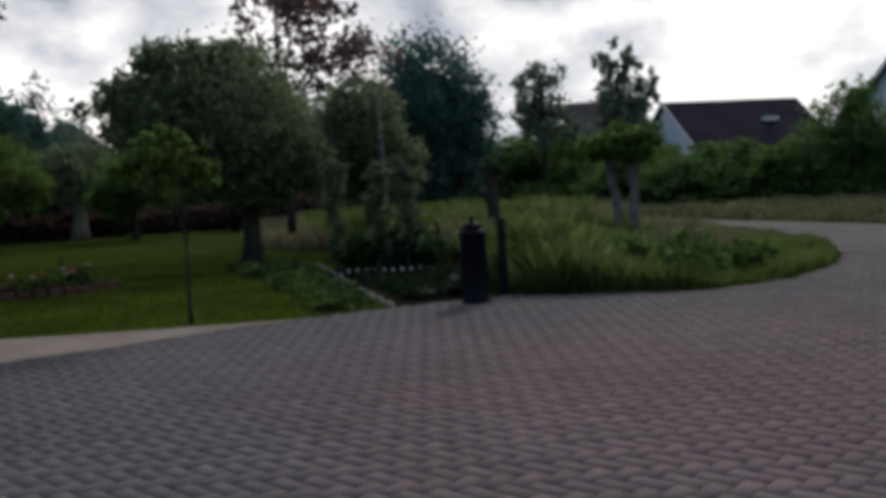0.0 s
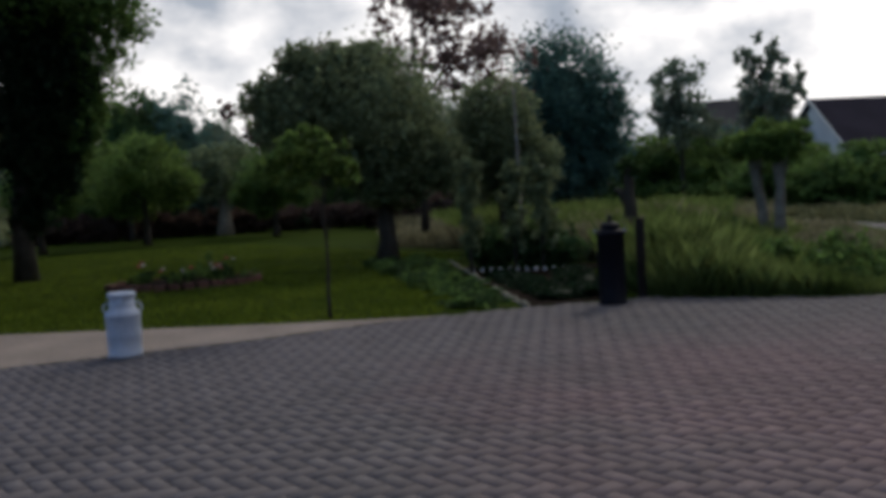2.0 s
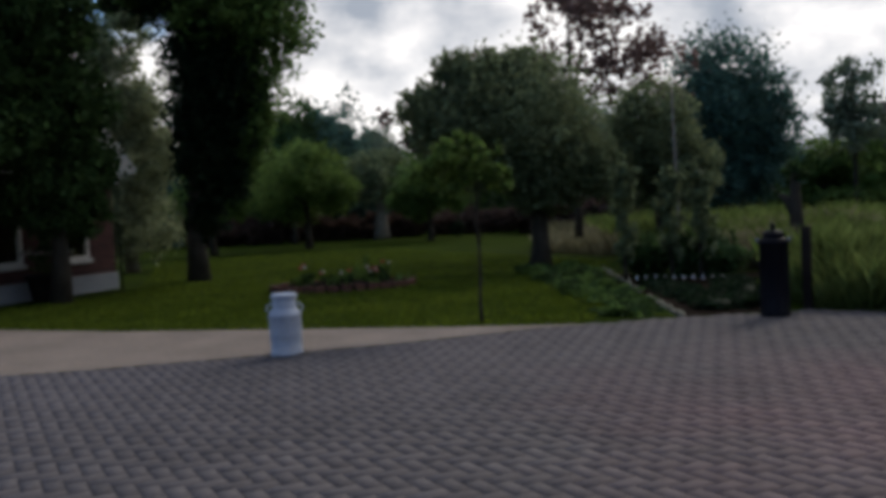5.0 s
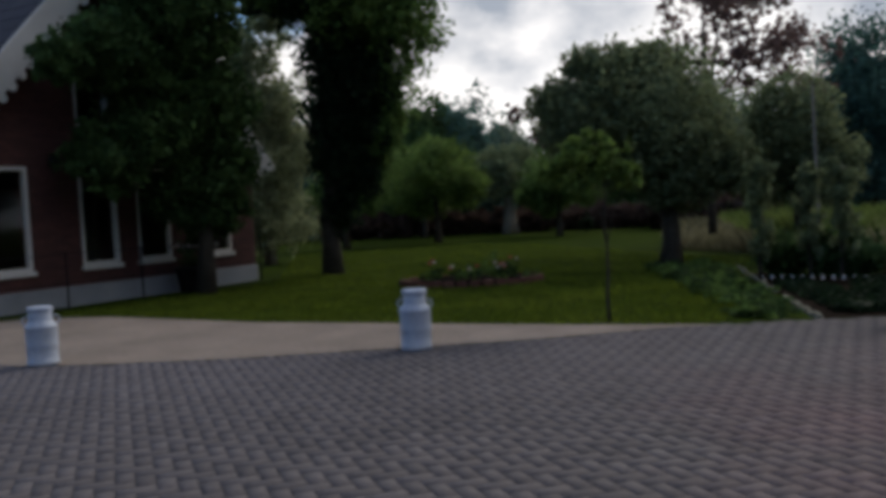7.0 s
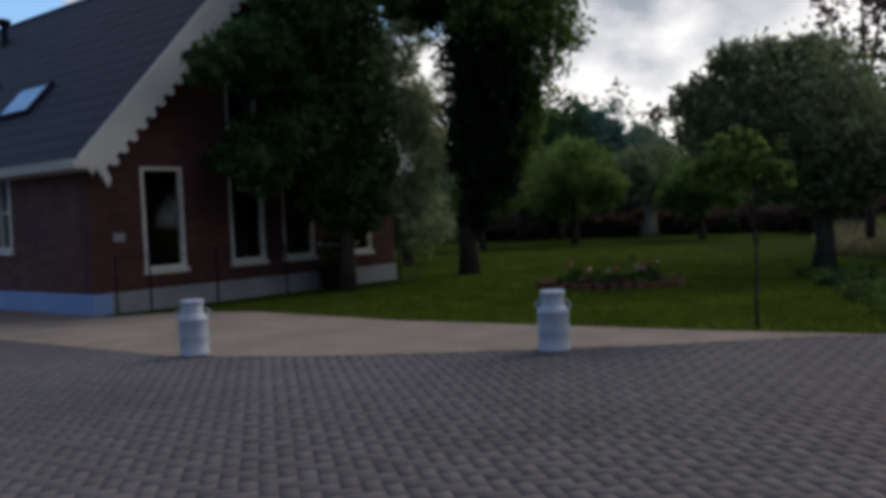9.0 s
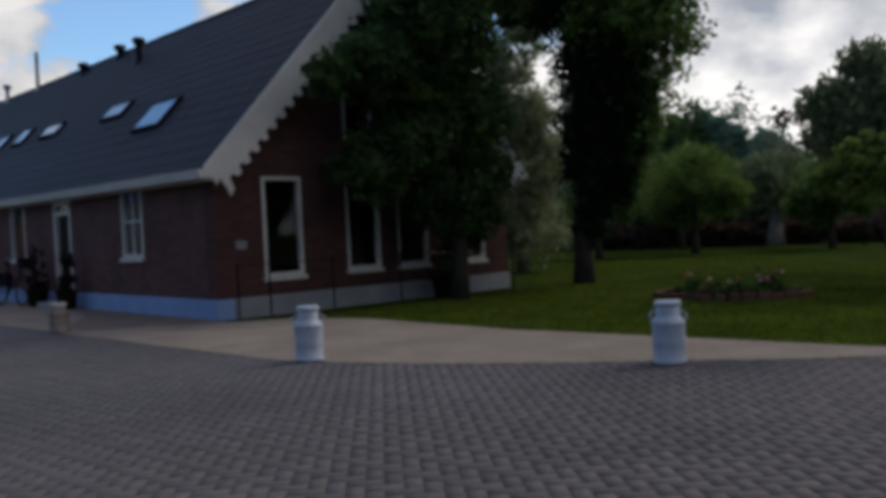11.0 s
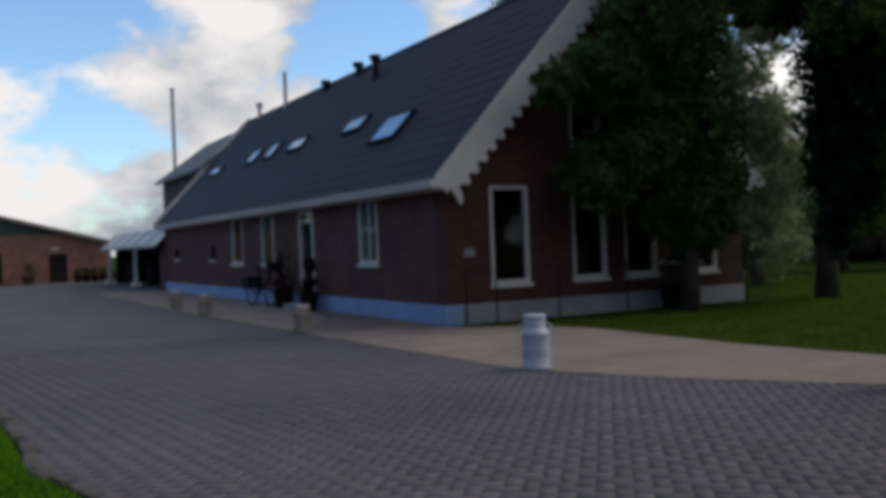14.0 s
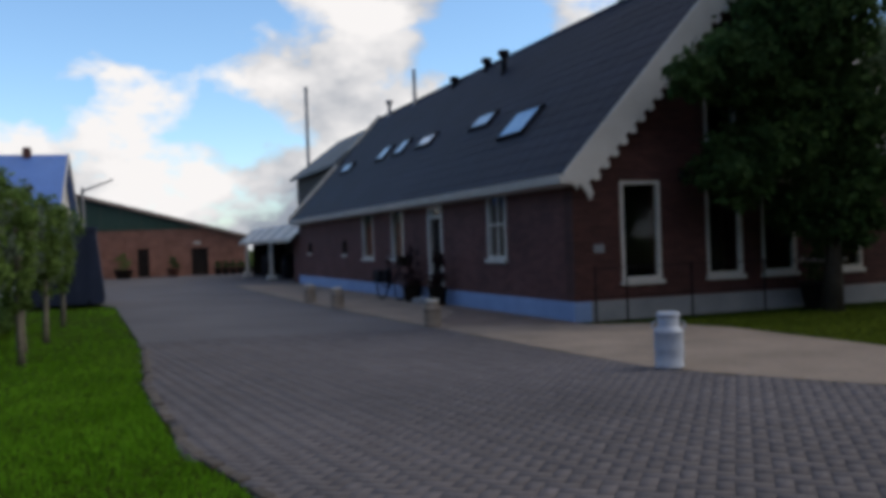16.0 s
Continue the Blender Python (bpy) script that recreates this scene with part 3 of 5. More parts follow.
part("handle", tube([on_side(a0 + 0.18, 1.03, 0.03), on_side(a0 + 0.30, 1.03, 0.03)], [0.012, 0.012]), M_STEEL, door, "steel lever handle")
part("doorstep", box(-a1 - 0.15, -0.42, 0.0, -a0 + 0.15, -0.032, 0.12, 0.015), M_PLINTH_GREY, farmhouse, "pale stone doorstep")


def roof_courses(parent, y_eave, y_ridge, z_eave, z_ridge, x0, x1, thick=0.1, pitch=0.33):
    """Overlapping tile courses from eave to ridge, each a part of its own, with a slightly wavy lower edge."""
    L = math.hypot(y_ridge - y_eave, z_ridge - z_eave)
    n = round(L / pitch)
    dy, dz = (y_ridge - y_eave) / L, (z_ridge - z_eave) / L
    ny, nz = (-dz, dy) if dy > 0 else (dz, -dy)
    cols = 88
    for i in range(n):
        bm = bmesh.new()
        rows = []
        for j in range(cols + 1):
            x = x0 + (x1 - x0) * j / cols
            h = 0.004 * (j % 2) + random.uniform(-0.002, 0.002)
            rows.append([bm.verts.new((x, y_eave + dy * s + ny * q, z_eave + dz * s + nz * q)) for s, q in ((L * i / n, thick - 0.02), (L * i / n, thick + 0.008 + h), (L * (i + 1) / n + 0.03, thick + 0.002 + h * 0.5))])
        for a, b in zip(rows, rows[1:]):
            bm.faces.new((a[0], b[0], b[1], a[1]))
            bm.faces.new((a[1], b[1], b[2], a[2]))
        part("tile_course", bm, M_SLATE, parent)


ROOF_Y0, ROOF_Z0 = -0.28, 2.36
zs = (RIDGE - ROOF_Z0) / (WID / 2 - ROOF_Y0)
for side in (0, 1):
    ye = ROOF_Y0 if side == 0 else WID - ROOF_Y0
    k = 1 if side == 0 else -1
    pts = [(ye + k * 0.02, ROOF_Z0 + 0.09), (WID / 2, RIDGE + 0.06), (WID / 2, RIDGE - 0.08), (ye + k * 0.02, ROOF_Z0 - 0.02)]
    deck = part("roof", plate(pts, [], lambda a, b, d: (0.29 - d, a, b), LEN + 0.33), M_DARKWOOD, farmhouse, "dark slate-blue tiled roof slope")
    roof_courses(deck, ye, WID / 2, ROOF_Z0, RIDGE, -LEN - 0.05, 0.30)
    part("gutter", plate([(ye - k * 0.14, ROOF_Z0 + 0.11), (ye + k * 0.02, ROOF_Z0 + 0.11), (ye + k * 0.02, ROOF_Z0 - 0.03), (ye + k * 0.26, ROOF_Z0 - 0.03), (ye + k * 0.26, ROOF_Z0 - 0.06), (ye - k * 0.10, ROOF_Z0 - 0.03)], [], lambda a, b, d: (0.33 - d, a, b), LEN + 0.36), M_WHITE, farmhouse, "white boxed gutter")
part("ridge_tile", tube([(0.32, WID / 2, RIDGE + 0.07), (-LEN - 0.05, WID / 2, RIDGE + 0.07)], [0.11, 0.11], 10), M_SLATE, farmhouse)


def barge(side, x, deep):
    """A white bargeboard with a stepped, toothed lower edge."""
    y0, y1 = ROOF_Y0, WID / 2
    n = 18
    up = [(y0 - 0.03, ROOF_Z0 + 0.15), (y1, RIDGE + 0.17)]
    low = []
    L = math.hypot(y1 - y0, RIDGE - ROOF_Z0)
    dy, dz = (y1 - y0) / L, (RIDGE - ROOF_Z0) / L
    for i in range(n, -1, -1):
        s = 0.30 + (L - 0.75) * i / n
        for ds, h in ((0.15, 0.40), (0.14, 0.47), (0.11, 0.50), (0.05, 0.50), (0.01, 0.47), (0.0, 0.40)):
            low.append((y0 + dy * (s + ds) + dz * h, ROOF_Z0 + 0.1 + dz * (s + ds) - dy * h))
    low += [(y0 + 0.42, ROOF_Z0 - 0.02), (y0 + 0.50, ROOF_Z0 - 0.2), (y0 + 0.44, ROOF_Z0 - 0.32), (y0 + 0.38, ROOF_Z0 - 0.2), (y0 + 0.24, ROOF_Z0 - 0.02), (y0 + 0.2, ROOF_Z0 - 0.14), (y0 + 0.1, ROOF_Z0 - 0.02), (y0 - 0.03, ROOF_Z0 - 0.02)]
    low.insert(0, (y1, RIDGE - 0.55))
    pts = up + low
    if side:
        pts = [(WID - a, b) for a, b in pts]
    return plate(pts, [], lambda a, b, d: (x - d, a, b), deep)


for side in (0, 1):
    part("bargeboard", barge(side, 0.345, 0.04), M_WHITE, farmhouse, "white bargeboard with stepped teeth")
    k = (lambda a: a) if side == 0 else (lambda a: WID - a)
    part("verge_trim", plate([(k(ROOF_Y0 - 0.09), ROOF_Z0 + 0.24), (k(WID / 2), RIDGE + 0.30), (k(WID / 2), RIDGE - 0.05), (k(ROOF_Y0 - 0.09), ROOF_Z0 - 0.05)], [], lambda a, b, d: (-LEN - 0.06 - d, a, b), 0.1), M_WHITE, farmhouse, "white verge trim")


def roof_point(s, up, lift=0.0):
    """A point on the side slope, s along the house and up the slope from the eave."""
    L = math.hypot(WID / 2 - ROOF_Y0, RIDGE - ROOF_Z0)
    dy, dz = (WID / 2 - ROOF_Y0) / L, (RIDGE - ROOF_Z0) / L
    return (-s, ROOF_Y0 + dy * up - dz * (0.12 + lift), ROOF_Z0 + dz * up + dy * (0.12 + lift))


for s0, s1, u0, u1 in [(3.3, 4.4, 1.62, 2.32), (6.15, 7.15, 2.38, 2.76), (10.15, 11.2, 2.38, 2.72), (12.75, 13.4, 2.4, 2.92), (14.6, 15.3, 2.4, 2.92), (18.75, 19.85, 2.38, 2.7)]:
    bm = bmesh.new()
    c = [Vector(roof_point(s, u, 0.06)) for s, u in ((s0, u0), (s1, u0), (s1, u1), (s0, u1))]
    o = [Vector(roof_point(s, u, 0.06)) for s, u in ((s0 - 0.07, u0 - 0.07), (s1 + 0.07, u0 - 0.07), (s1 + 0.07, u1 + 0.07), (s0 - 0.07, u1 + 0.07))]
    d = [Vector(roof_point(s, u, -0.08)) for s, u in ((s0 - 0.07, u0 - 0.07), (s1 + 0.07, u0 - 0.07), (s1 + 0.07, u1 + 0.07), (s0 - 0.07, u1 + 0.07))]
    C, O, D = [[bm.verts.new(p) for p in q] for q in (c, o, d)]
    for i in range(4):
        j = (i + 1) % 4
        bm.faces.new((C[i], C[j], O[j], O[i]))
        bm.faces.new((O[i], O[j], D[j], D[i]))
    fr = part("skylight", bm, M_BLACK, farmhouse, "roof window with dark frame and sky-reflecting glass")
    bm = bmesh.new()
    bm.faces.new([bm.verts.new(Vector(roof_point(s, u, 0.05))) for s, u in ((s0, u0), (s1, u0), (s1, u1), (s0, u1))])
    # pane colour carries the sky reflection, bluer on the nearest skylight
    part("pane", bm, M_SKY_PANE if s0 < 5 else M_SKY_PANE_PALE, fr, "glass with a blue sky reflection put into its colour" if s0 < 5 else "glass with a pale sky reflection put into its colour")

for s, up, h, r, cap in [(17.1, 5.25, 1.45, 0.065, 0), (20.3, 5.35, 0.6, 0.07, 2), (13.2, 5.2, 0.32, 0.08, 1), (10.8, 5.3, 0.36, 0.08, 1), (8.6, 4.6, 0.62, 0.08, 1)]:
    p = roof_point(s, up, -0.15)
    bm = lathe([(r * 1.3, -0.1), (r * 1.3, 0.2), (r, 0.22), (r, h)], 12, at=p)
    fl = part("flue", bm, M_STEEL if not cap == 1 else M_BLACK, farmhouse, "roof flue pipe")
    if cap:
        part("cowl", lathe([(r * 1.2, h), (r * 2.0, h + 0.06), (r * 2.0, h + 0.16), (r * 0.6, h + 0.2)], 12, at=p), M_BLACK if cap == 1 else M_STEEL, fl)

# ---- trees ----
def spread_blobs(az, rows):
    """Crown masses given as (right, height, radius, deep) across the view from the yard; az: the bearing in degrees to the left of y."""
    c, n = math.cos(radians(az)), math.sin(radians(az))
    return [(e * c - d * n, e * n + d * c, z, r, r, r * k) for e, z, r, d, k in rows]


# inner leaves painted shade-dark, outer ones lighter as the lit side
tree("ivied_tree", -13.54, 14.66, 6.5, 0.19, spread_blobs(43, [(0.25, 3.6, 0.8, 0, 1.5), (0.3, 2.4, 0.72, 0, 1.25), (0.15, 1.4, 0.42, 0, 1.2), (0.75, 3.1, 0.75, 0, 1.1), (1.0, 4.1, 0.75, 0, 1.0), (0.7, 2.2, 0.5, 0, 1.1), (0.45, 5.0, 1.0, 0, 1.0), (0.2, 6.4, 1.5, 0, 0.8), (-1.2, 6.3, 0.9, 0.2, 0.65), (-2.1, 6.8, 0.8, 0.2, 0.7), (-0.6, 7.2, 1.3, 0, 0.7), (0.3, 7.9, 2.0, 0, 0.8), (1.2, 5.9, 0.9, 0.2, 0.8)]), 52000, 0.06, M_LEAF_IVY_SHADE, M_BARK, "tall dark tree with thickly ivied trunk on the lawn", seed=3, limbs=2, core=0.8,
     outer=(spread_blobs(43, [(1.75, 5.2, 0.95, 0, 0.8), (1.5, 4.2, 0.7, 0, 1.0), (1.55, 3.5, 0.5, 0, 1.0), (1.1, 2.5, 0.4, 0, 1.1), (2.0, 6.3, 1.0, 0, 0.8), (-1.0, 5.9, 0.55, -0.2, 0.5), (0.6, 5.6, 0.9, -0.7, 0.9), (1.3, 3.0, 0.5, -0.2, 1.1)]), 14000, M_LEAF, "outer leaves in a lighter green for the light they catch"))
tree("garden_tree", -13.1, 10.8, 5.6, 0.15, spread_blobs(52, [(-1.5, 4.15, 0.78, -1.3, 0.75), (-2.05, 3.95, 0.46, -2.0, 0.75), (0.9, 5.9, 0.75, 0, 0.8), (1.0, 6.9, 1.0, 0, 0.8), (-0.3, 5.1, 1.1, -0.6, 0.9), (-1.52, 2.45, 0.7, -1.1, 0.85), (-0.95, 2.85, 0.75, -0.7, 0.9), (0.35, 2.4, 0.7, 0.2, 1.0), (0.35, 3.4, 0.75, 0.1, 1.0), (0.3, 1.6, 0.55, 0.2, 1.0), (-0.25, 3.3, 0.95, 0, 1.1), (-0.1, 1.95, 0.72, 0, 1.1), (-0.5, 1.8, 0.5, -0.2, 1.0), (0.1, 1.72, 0.5, 0, 0.9), (0.1, 4.6, 0.72, 0, 1.2), (-0.2, 6.4, 0.95, -0.4, 0.8), (0.3, 6.9, 1.4, 0, 0.8), (-0.8, 3.85, 0.8, -0.5, 0.6)]), 70000, 0.055, M_LEAF_DARK, M_BARK, "dense dark leafy tree in front of the gable", seed=4, core=0.72)
tree("round_tree", -6.65, 16.8, 2.7, 0.2, spread_blobs(21.6, [(-0.3, 2.9, 1.45, 0, 0.95), (-1.6, 2.9, 0.95, 0, 0.9), (0.5, 2.2, 0.9, 0, 0.9), (-0.9, 3.8, 0.75, 0, 0.85), (-1.4, 2.1, 0.7, 0, 0.8), (0.0, 1.75, 0.9, 0, 0.6), (-0.2, 3.9, 0.6, 0, 0.75), (-2.1, 3.3, 0.6, 0, 0.8), (-1.4, 4.0, 0.5, 0, 0.8), (1.1, 1.9, 0.6, 0, 0.9), (0.1, 1.35, 0.65, 0, 0.5)]), 36000, 0.052, M_LEAF_GLARE, M_BARK, "broad dark round-crowned tree on the lawn", seed=5, core=0.75)
tree("copper_tree", -8.0, 23.0, 5.6, 0.11, spread_blobs(19, [(0.3, 5.4, 1.9, 0, 0.8), (1.7, 4.9, 1.4, 0, 0.9), (-2.0, 4.5, 1.5, 0, 0.7), (0.6, 6.7, 1.4, 0, 0.7), (2.2, 3.6, 1.0, 0, 1), (-3.2, 4.3, 1.0, 0, 0.7), (-4.3, 3.5, 0.9, 0, 0.8)]), 3600, 0.105, M_LEAF_RED, M_BARK, "sparse copper-leaved tree behind the garden", seed=6, limbs=12, fill=0.1)
tree("garden_tree", -4.9, 19.4, 2.6, 0.12, spread_blobs(14, [(0, 2.7, 0.95, 0, 1.1), (0.5, 1.8, 0.8, 0, 1.0), (-0.6, 1.9, 0.8, 0, 1.0)]), 14000, 0.055, M_LEAF_GLARE, M_BARK, "mid-green bushy tree at the garden's edge", seed=7, core=0.65)
tree("dark_tree", -6.4, 35.4, 5.5, 0.3, spread_blobs(10.3, [(0, 4.6, 2.3, 0, 1.05), (-1.1, 3.4, 1.6, 0, 1.0), (1.2, 3.4, 1.5, 0, 1.0), (0.2, 2.0, 2.0, 0, 0.7)]), 26000, 0.09, M_LEAF_BLUE, M_BARK, "tall rounded blue-green tree beyond the garden", seed=8, core=0.75)
# a young standard with a thin stem
tree("standard_tree", -4.36, 9.16, 1.75, 0.022, spread_blobs(25, [(-0.28, 1.75, 0.33, 0, 0.85), (0.05, 1.8, 0.26, 0, 0.9), (-0.52, 1.68, 0.22, 0, 0.8), (0.22, 1.62, 0.18, 0, 0.8), (-0.15, 2.0, 0.2, 0, 0.8)]), 2600, 0.035, M_LEAF_LIGHT, M_BARK, "young standard tree with thin stem and bright leaves", seed=9, limbs=5)
for k, (x, y, h, r, mat, seed) in enumerate([(-19.8, 27.2, 3.9, 1.5, M_LEAF_LIGHT, 11), (-16.5, 30.5, 3.4, 1.3, M_LEAF, 12), (-21.5, 24.0, 3.6, 1.3, M_LEAF, 13), (-23.6, 31.5, 4.2, 1.6, M_LEAF_LIGHT, 14)]):
    tree("orchard_tree", x, y, h * 0.6, 0.13, [(0, 0, h * 0.66, r, r, h * 0.3), (-0.75 * r, 0.2, h * 0.5, r * 0.7, r * 0.7, h * 0.2), (0.8 * r, 0, h * 0.52, r * 0.65, r * 0.6, h * 0.2), (0.3 * r, -0.3, h * 0.86, r * 0.45, r * 0.45, h * 0.13), (-0.4 * r, 0, h * 0.36, r * 0.6, r * 0.6, h * 0.14)], 9000, 0.065, mat, M_BARK, "fresh green orchard tree beyond the lawn", group="orchard trees", seed=seed, core=0.6)
# pale grey-green tree behind the house end
tree("willow", -18.6, 17.6, 4.6, 0.15, spread_blobs(46.5, [(0, 2.6, 1.1, 0, 1.3), (0.2, 4.6, 1.0, 0, 1.1), (-0.5, 5.8, 0.9, 0, 1.0), (0.7, 3.4, 0.9, 0, 1.2), (0.1, 1.2, 1.2, 0, 0.8), (-0.4, 4.2, 0.9, 0, 1.0), (0.3, 6.6, 0.8, 0, 0.9)]), 22000, 0.06, M_LEAF_OLIVE, M_BARK_PALE, "pale grey-green willow-like tree beside the house", seed=15, core=0.45, fill=0.15)
tree("pale_stemmed_tree", -20.5, 33.5, 3.0, 0.33, spread_blobs(31.5, [(0, 2.6, 1.3, 0, 0.9), (0.9, 2.2, 0.9, 0, 0.9), (-0.8, 2.9, 0.9, 0, 0.8)]), 4000, 0.10, M_LEAF_GLARE, M_BARK_PALE, "soft green tree with thick pale trunk", seed=16, core=0.5)
tree("tall_tree", -33.5, 19.5, 9.5, 0.3, [(0, 0, 9.0, 2.4, 2.4, 2.4), (1.0, -0.5, 10.6, 1.8, 1.8, 1.4), (-1, 0.5, 7.5, 2.0, 2.0, 2.0)], 6000, 0.2, M_LEAF_BLUE, M_BARK, "tall dark tree standing behind the farmhouse", seed=17, core=0.7)
# trees along the far edge of the meadow
rng = random.Random(21)
for k in range(27):
    az = 63 - k * 2.9 + rng.uniform(-0.8, 0.8)
    d = rng.uniform(43, 50)
    if 8 < az < 13 or az < -1.5:
        continue
    h = rng.uniform(5.0, 6.9) if az > 16 else rng.uniform(3.4, 4.6)
    r = rng.uniform(1.5, 2.2)
    tree("field_tree", -d * math.sin(radians(az)), d * math.cos(radians(az)), h * 0.6, 0.2, [(0, 0, h * 0.62, r, r, h * 0.36), (r * 0.7, 0.3, h * 0.42, r * 0.8, r * 0.8, h * 0.3), (-r * 0.7, -0.2, h * 0.4, r * 0.8, r * 0.8, h * 0.28), (0, 0, h * 0.2, r * 1.2, r * 1.2, h * 0.2)], 6000, 0.115, [M_LEAF, M_LEAF_DARK, M_LEAF_BLUE, M_LEAF_GREY][k % 4 if k % 7 else 0], M_BARK, "distant broad-leaved tree along the meadow edge", group="trees along the meadow", seed=40 + k, core=0.85)
tree("feathery_tree", -2.3, 42.0, 5.4, 0.12, [(0, 0, 5.2, 1.2, 1.2, 1.4), (0.3, 0, 3.6, 1.3, 1.3, 1.2), (-0.8, 0, 4.2, 0.8, 0.8, 1.0)], 2600, 0.13, M_LEAF_GREY, M_BARK, "light feathery tree in the distance", seed=70, fill=0.15)
tree("feathery_tree", 1.1, 41.0, 6.2, 0.12, [(-0.4, 0, 6.0, 0.6, 0.6, 1.1), (0.5, 0, 6.0, 0.6, 0.6, 1.1), (0.1, 0, 4.4, 1.3, 1.3, 1.1), (1.3, 0, 5.0, 0.5, 0.5, 0.9), (0.4, 0, 3.0, 1.5, 1.5, 1.0)], 4000, 0.12, M_LEAF_GREY, M_BARK, "slim wispy twin-topped tree in the distance", seed=71, fill=0.15)
# pollard willows on the verge
for x, y, top, lx, sd in [(0.40, 17.4, 1.72, -0.18, 83), (0.56, 17.2, 1.72, 0.03, 88)]:
    tree("pollard_willow", x + 0.1, y, top, 0.13, [(lx, 0, top + 0.15, 0.5, 0.45, 0.3), (lx + 0.2, 0, top + 0.3, 0.35, 0.35, 0.3), (lx - 0.3, 0, top + 0.15, 0.35, 0.35, 0.25)], 1900, 0.06, M_LEAF_LIGHT, M_BARK_PALE, "leaning pollard willow with pale trunk on the verge", group="pollard willows", seed=sd, lean=(lx * 1.6, 0), limbs=4, core=0.4)
tree("pollard_stump", -1.85, 16.4, 1.55, 0.17, [(0, 0, 1.65, 0.26, 0.26, 0.2), (-0.3, 0, 1.3, 0.14, 0.14, 0.1)], 500, 0.04, M_LEAF_DARK, M_BARK, "knobbed pollard stump behind the litter bin", seed=90, limbs=4)
# hedge row beyond the lane
rng = random.Random(5)
for k in range(9):
    az = -2.0 - k * 2.1
    d = 34.0 + rng.uniform(-1.0, 1.5)
    h = rng.uniform(1.95, 2.35) if k != 6 else 3.9
    r = rng.uniform(1.2, 1.55)
    tree("hedge_shrub", -d * math.sin(radians(az)), d * math.cos(radians(az)), h * 0.7, 0.09, [(0, 0, h * 0.58, r, r, h * 0.36), (r * 0.6, 0, h * 0.4, r * 0.8, r * 0.8, h * 0.3), (-r * 0.6, 0, h * 0.42, r * 0.8, r * 0.8, h * 0.3), (0.2, 0, h * 0.85, r * 0.45, r * 0.45, h * 0.2), (0, 0, h * 0.14, r * 1.1, r * 0.9, h * 0.16)], 6500, 0.075, [M_LEAF, M_LEAF_LIGHT, M_LEAF][k % 3], M_BARK, "dense green hedge shrub along the lane", "shrub", group="hedge along the lane", seed=100 + k, core=0.7)


def hedge(name, pts, h, w, count, mat, label, seed, size=0.05):
    """A clipped hedge along a line of points."""
    t = thing(name, pose(0, 0, 0), label, "hedge")
    g = np.random.default_rng(seed)
    V, F, n0 = [], [], 0
    for (x0, y0), (x1, y1) in zip(pts, pts[1:]):
        n = max(1, int(math.hypot(x1 - x0, y1 - y0) / (w * 1.2)))
        for i in range(n):
            q = (i + 0.5) / n
            b = [(x0 + (x1 - x0) * q, y0 + (y1 - y0) * q, h * 0.45, w * 0.9, w * 0.9, h * 0.5)]
            v, f = leaves(b, count // n, size, g, 0.5)
            cv, cf = cores(b, 0.95)
            V += [v, cv]
            F += [f + n0, cf + n0 + len(v)]
            n0 += len(v) + len(cv)
    v = np.concatenate(V)
    v[:, 2] = np.clip(v[:, 2], -0.02, None)
    new("foliage", soup("foliage", v, np.concatenate(F), mat)).parent = t
    return t


hedge("low_hedge", [(-15, 36.5), (-22, 34), (-28, 30)], 1.15, 0.8, 9000, M_LEAF_BROWN, "dull brown low hedge at the back of the lawn", 201, 0.09)
hedge("low_hedge", [(-9.0, 31.0), (-14.5, 34.5)], 1.5, 0.9, 5000, M_LEAF_BROWN, "dull brown hedge in the shade behind the trees", 203, 0.09)
hedge("box_hedge", [(-4.25, 14.5), (-2.5, 14.6)], 0.75, 0.45, 5000, M_LEAF_DARK, "dark clipped box hedge in the garden bed", 202, 0.04)
# near-black planting added to bring shade onto the bed's soil
hedge("ground_cover", [(-2.0, 10.55), (-3.55, 13.5)], 0.12, 0.3, 6000, M_LEAF_IVY_SHADE, "creeping ground cover on the garden bed, coloured dark for shade", 207, 0.03)
hedge("ground_cover", [(-1.75, 10.75), (-2.5, 13.6)], 0.14, 0.32, 6000, M_LEAF_IVY_SHADE, "creeping ground cover beside the paving, coloured dark for shade", 204, 0.03)
g = random.Random(205)
mounds = []
for k in range(60):
    q = (k + g.random()) / 60
    off = 0.12 + g.random() * (0.25 + 0.9 * q)
    h = g.uniform(0.10, 0.20) + 0.14 * q * g.random()
    mounds.append((-2.55 - 2.9 * q - off, 10.05 + 6.3 * q - 0.35 * off, h * 0.3, 0.2 + 0.14 * g.random(), 0.22, h * 0.5))
for mat, k in ((M_LEAF_DARK, 0), (M_LEAF, 1)):
    v, f = leaves(mounds[k::2], 9000, 0.028, np.random.default_rng(2050 + k), 0.2)
    tagged(new("border_planting", soup("border_planting", v, f, mat)), "low mixed garden plants along the stone edging", "plants", kind="stuff")
for x, y, h in [(-4.1, 13.9, 1.65), (-3.45, 14.2, 1.55), (-3.0, 14.2, 1.6)]:
    t = tree("climbing_plant", x, y, h, 0.03, [(0, 0, h * 0.78, 0.2, 0.2, 0.42), (0.05, 0, h * 0.45, 0.2, 0.2, 0.4), (0, 0, h, 0.24, 0.2, 0.2)], 1300, 0.04, M_LEAF_GLARE, M_BARK, "post wrapped in a leafy climbing plant", "plant", group="climbing plants", seed=int(-x * 100), limbs=2, core=0.5)
t = thing("garden_pole", pose(-3.62, 15.6, 0), "thin pale wooden garden pole", "pole")
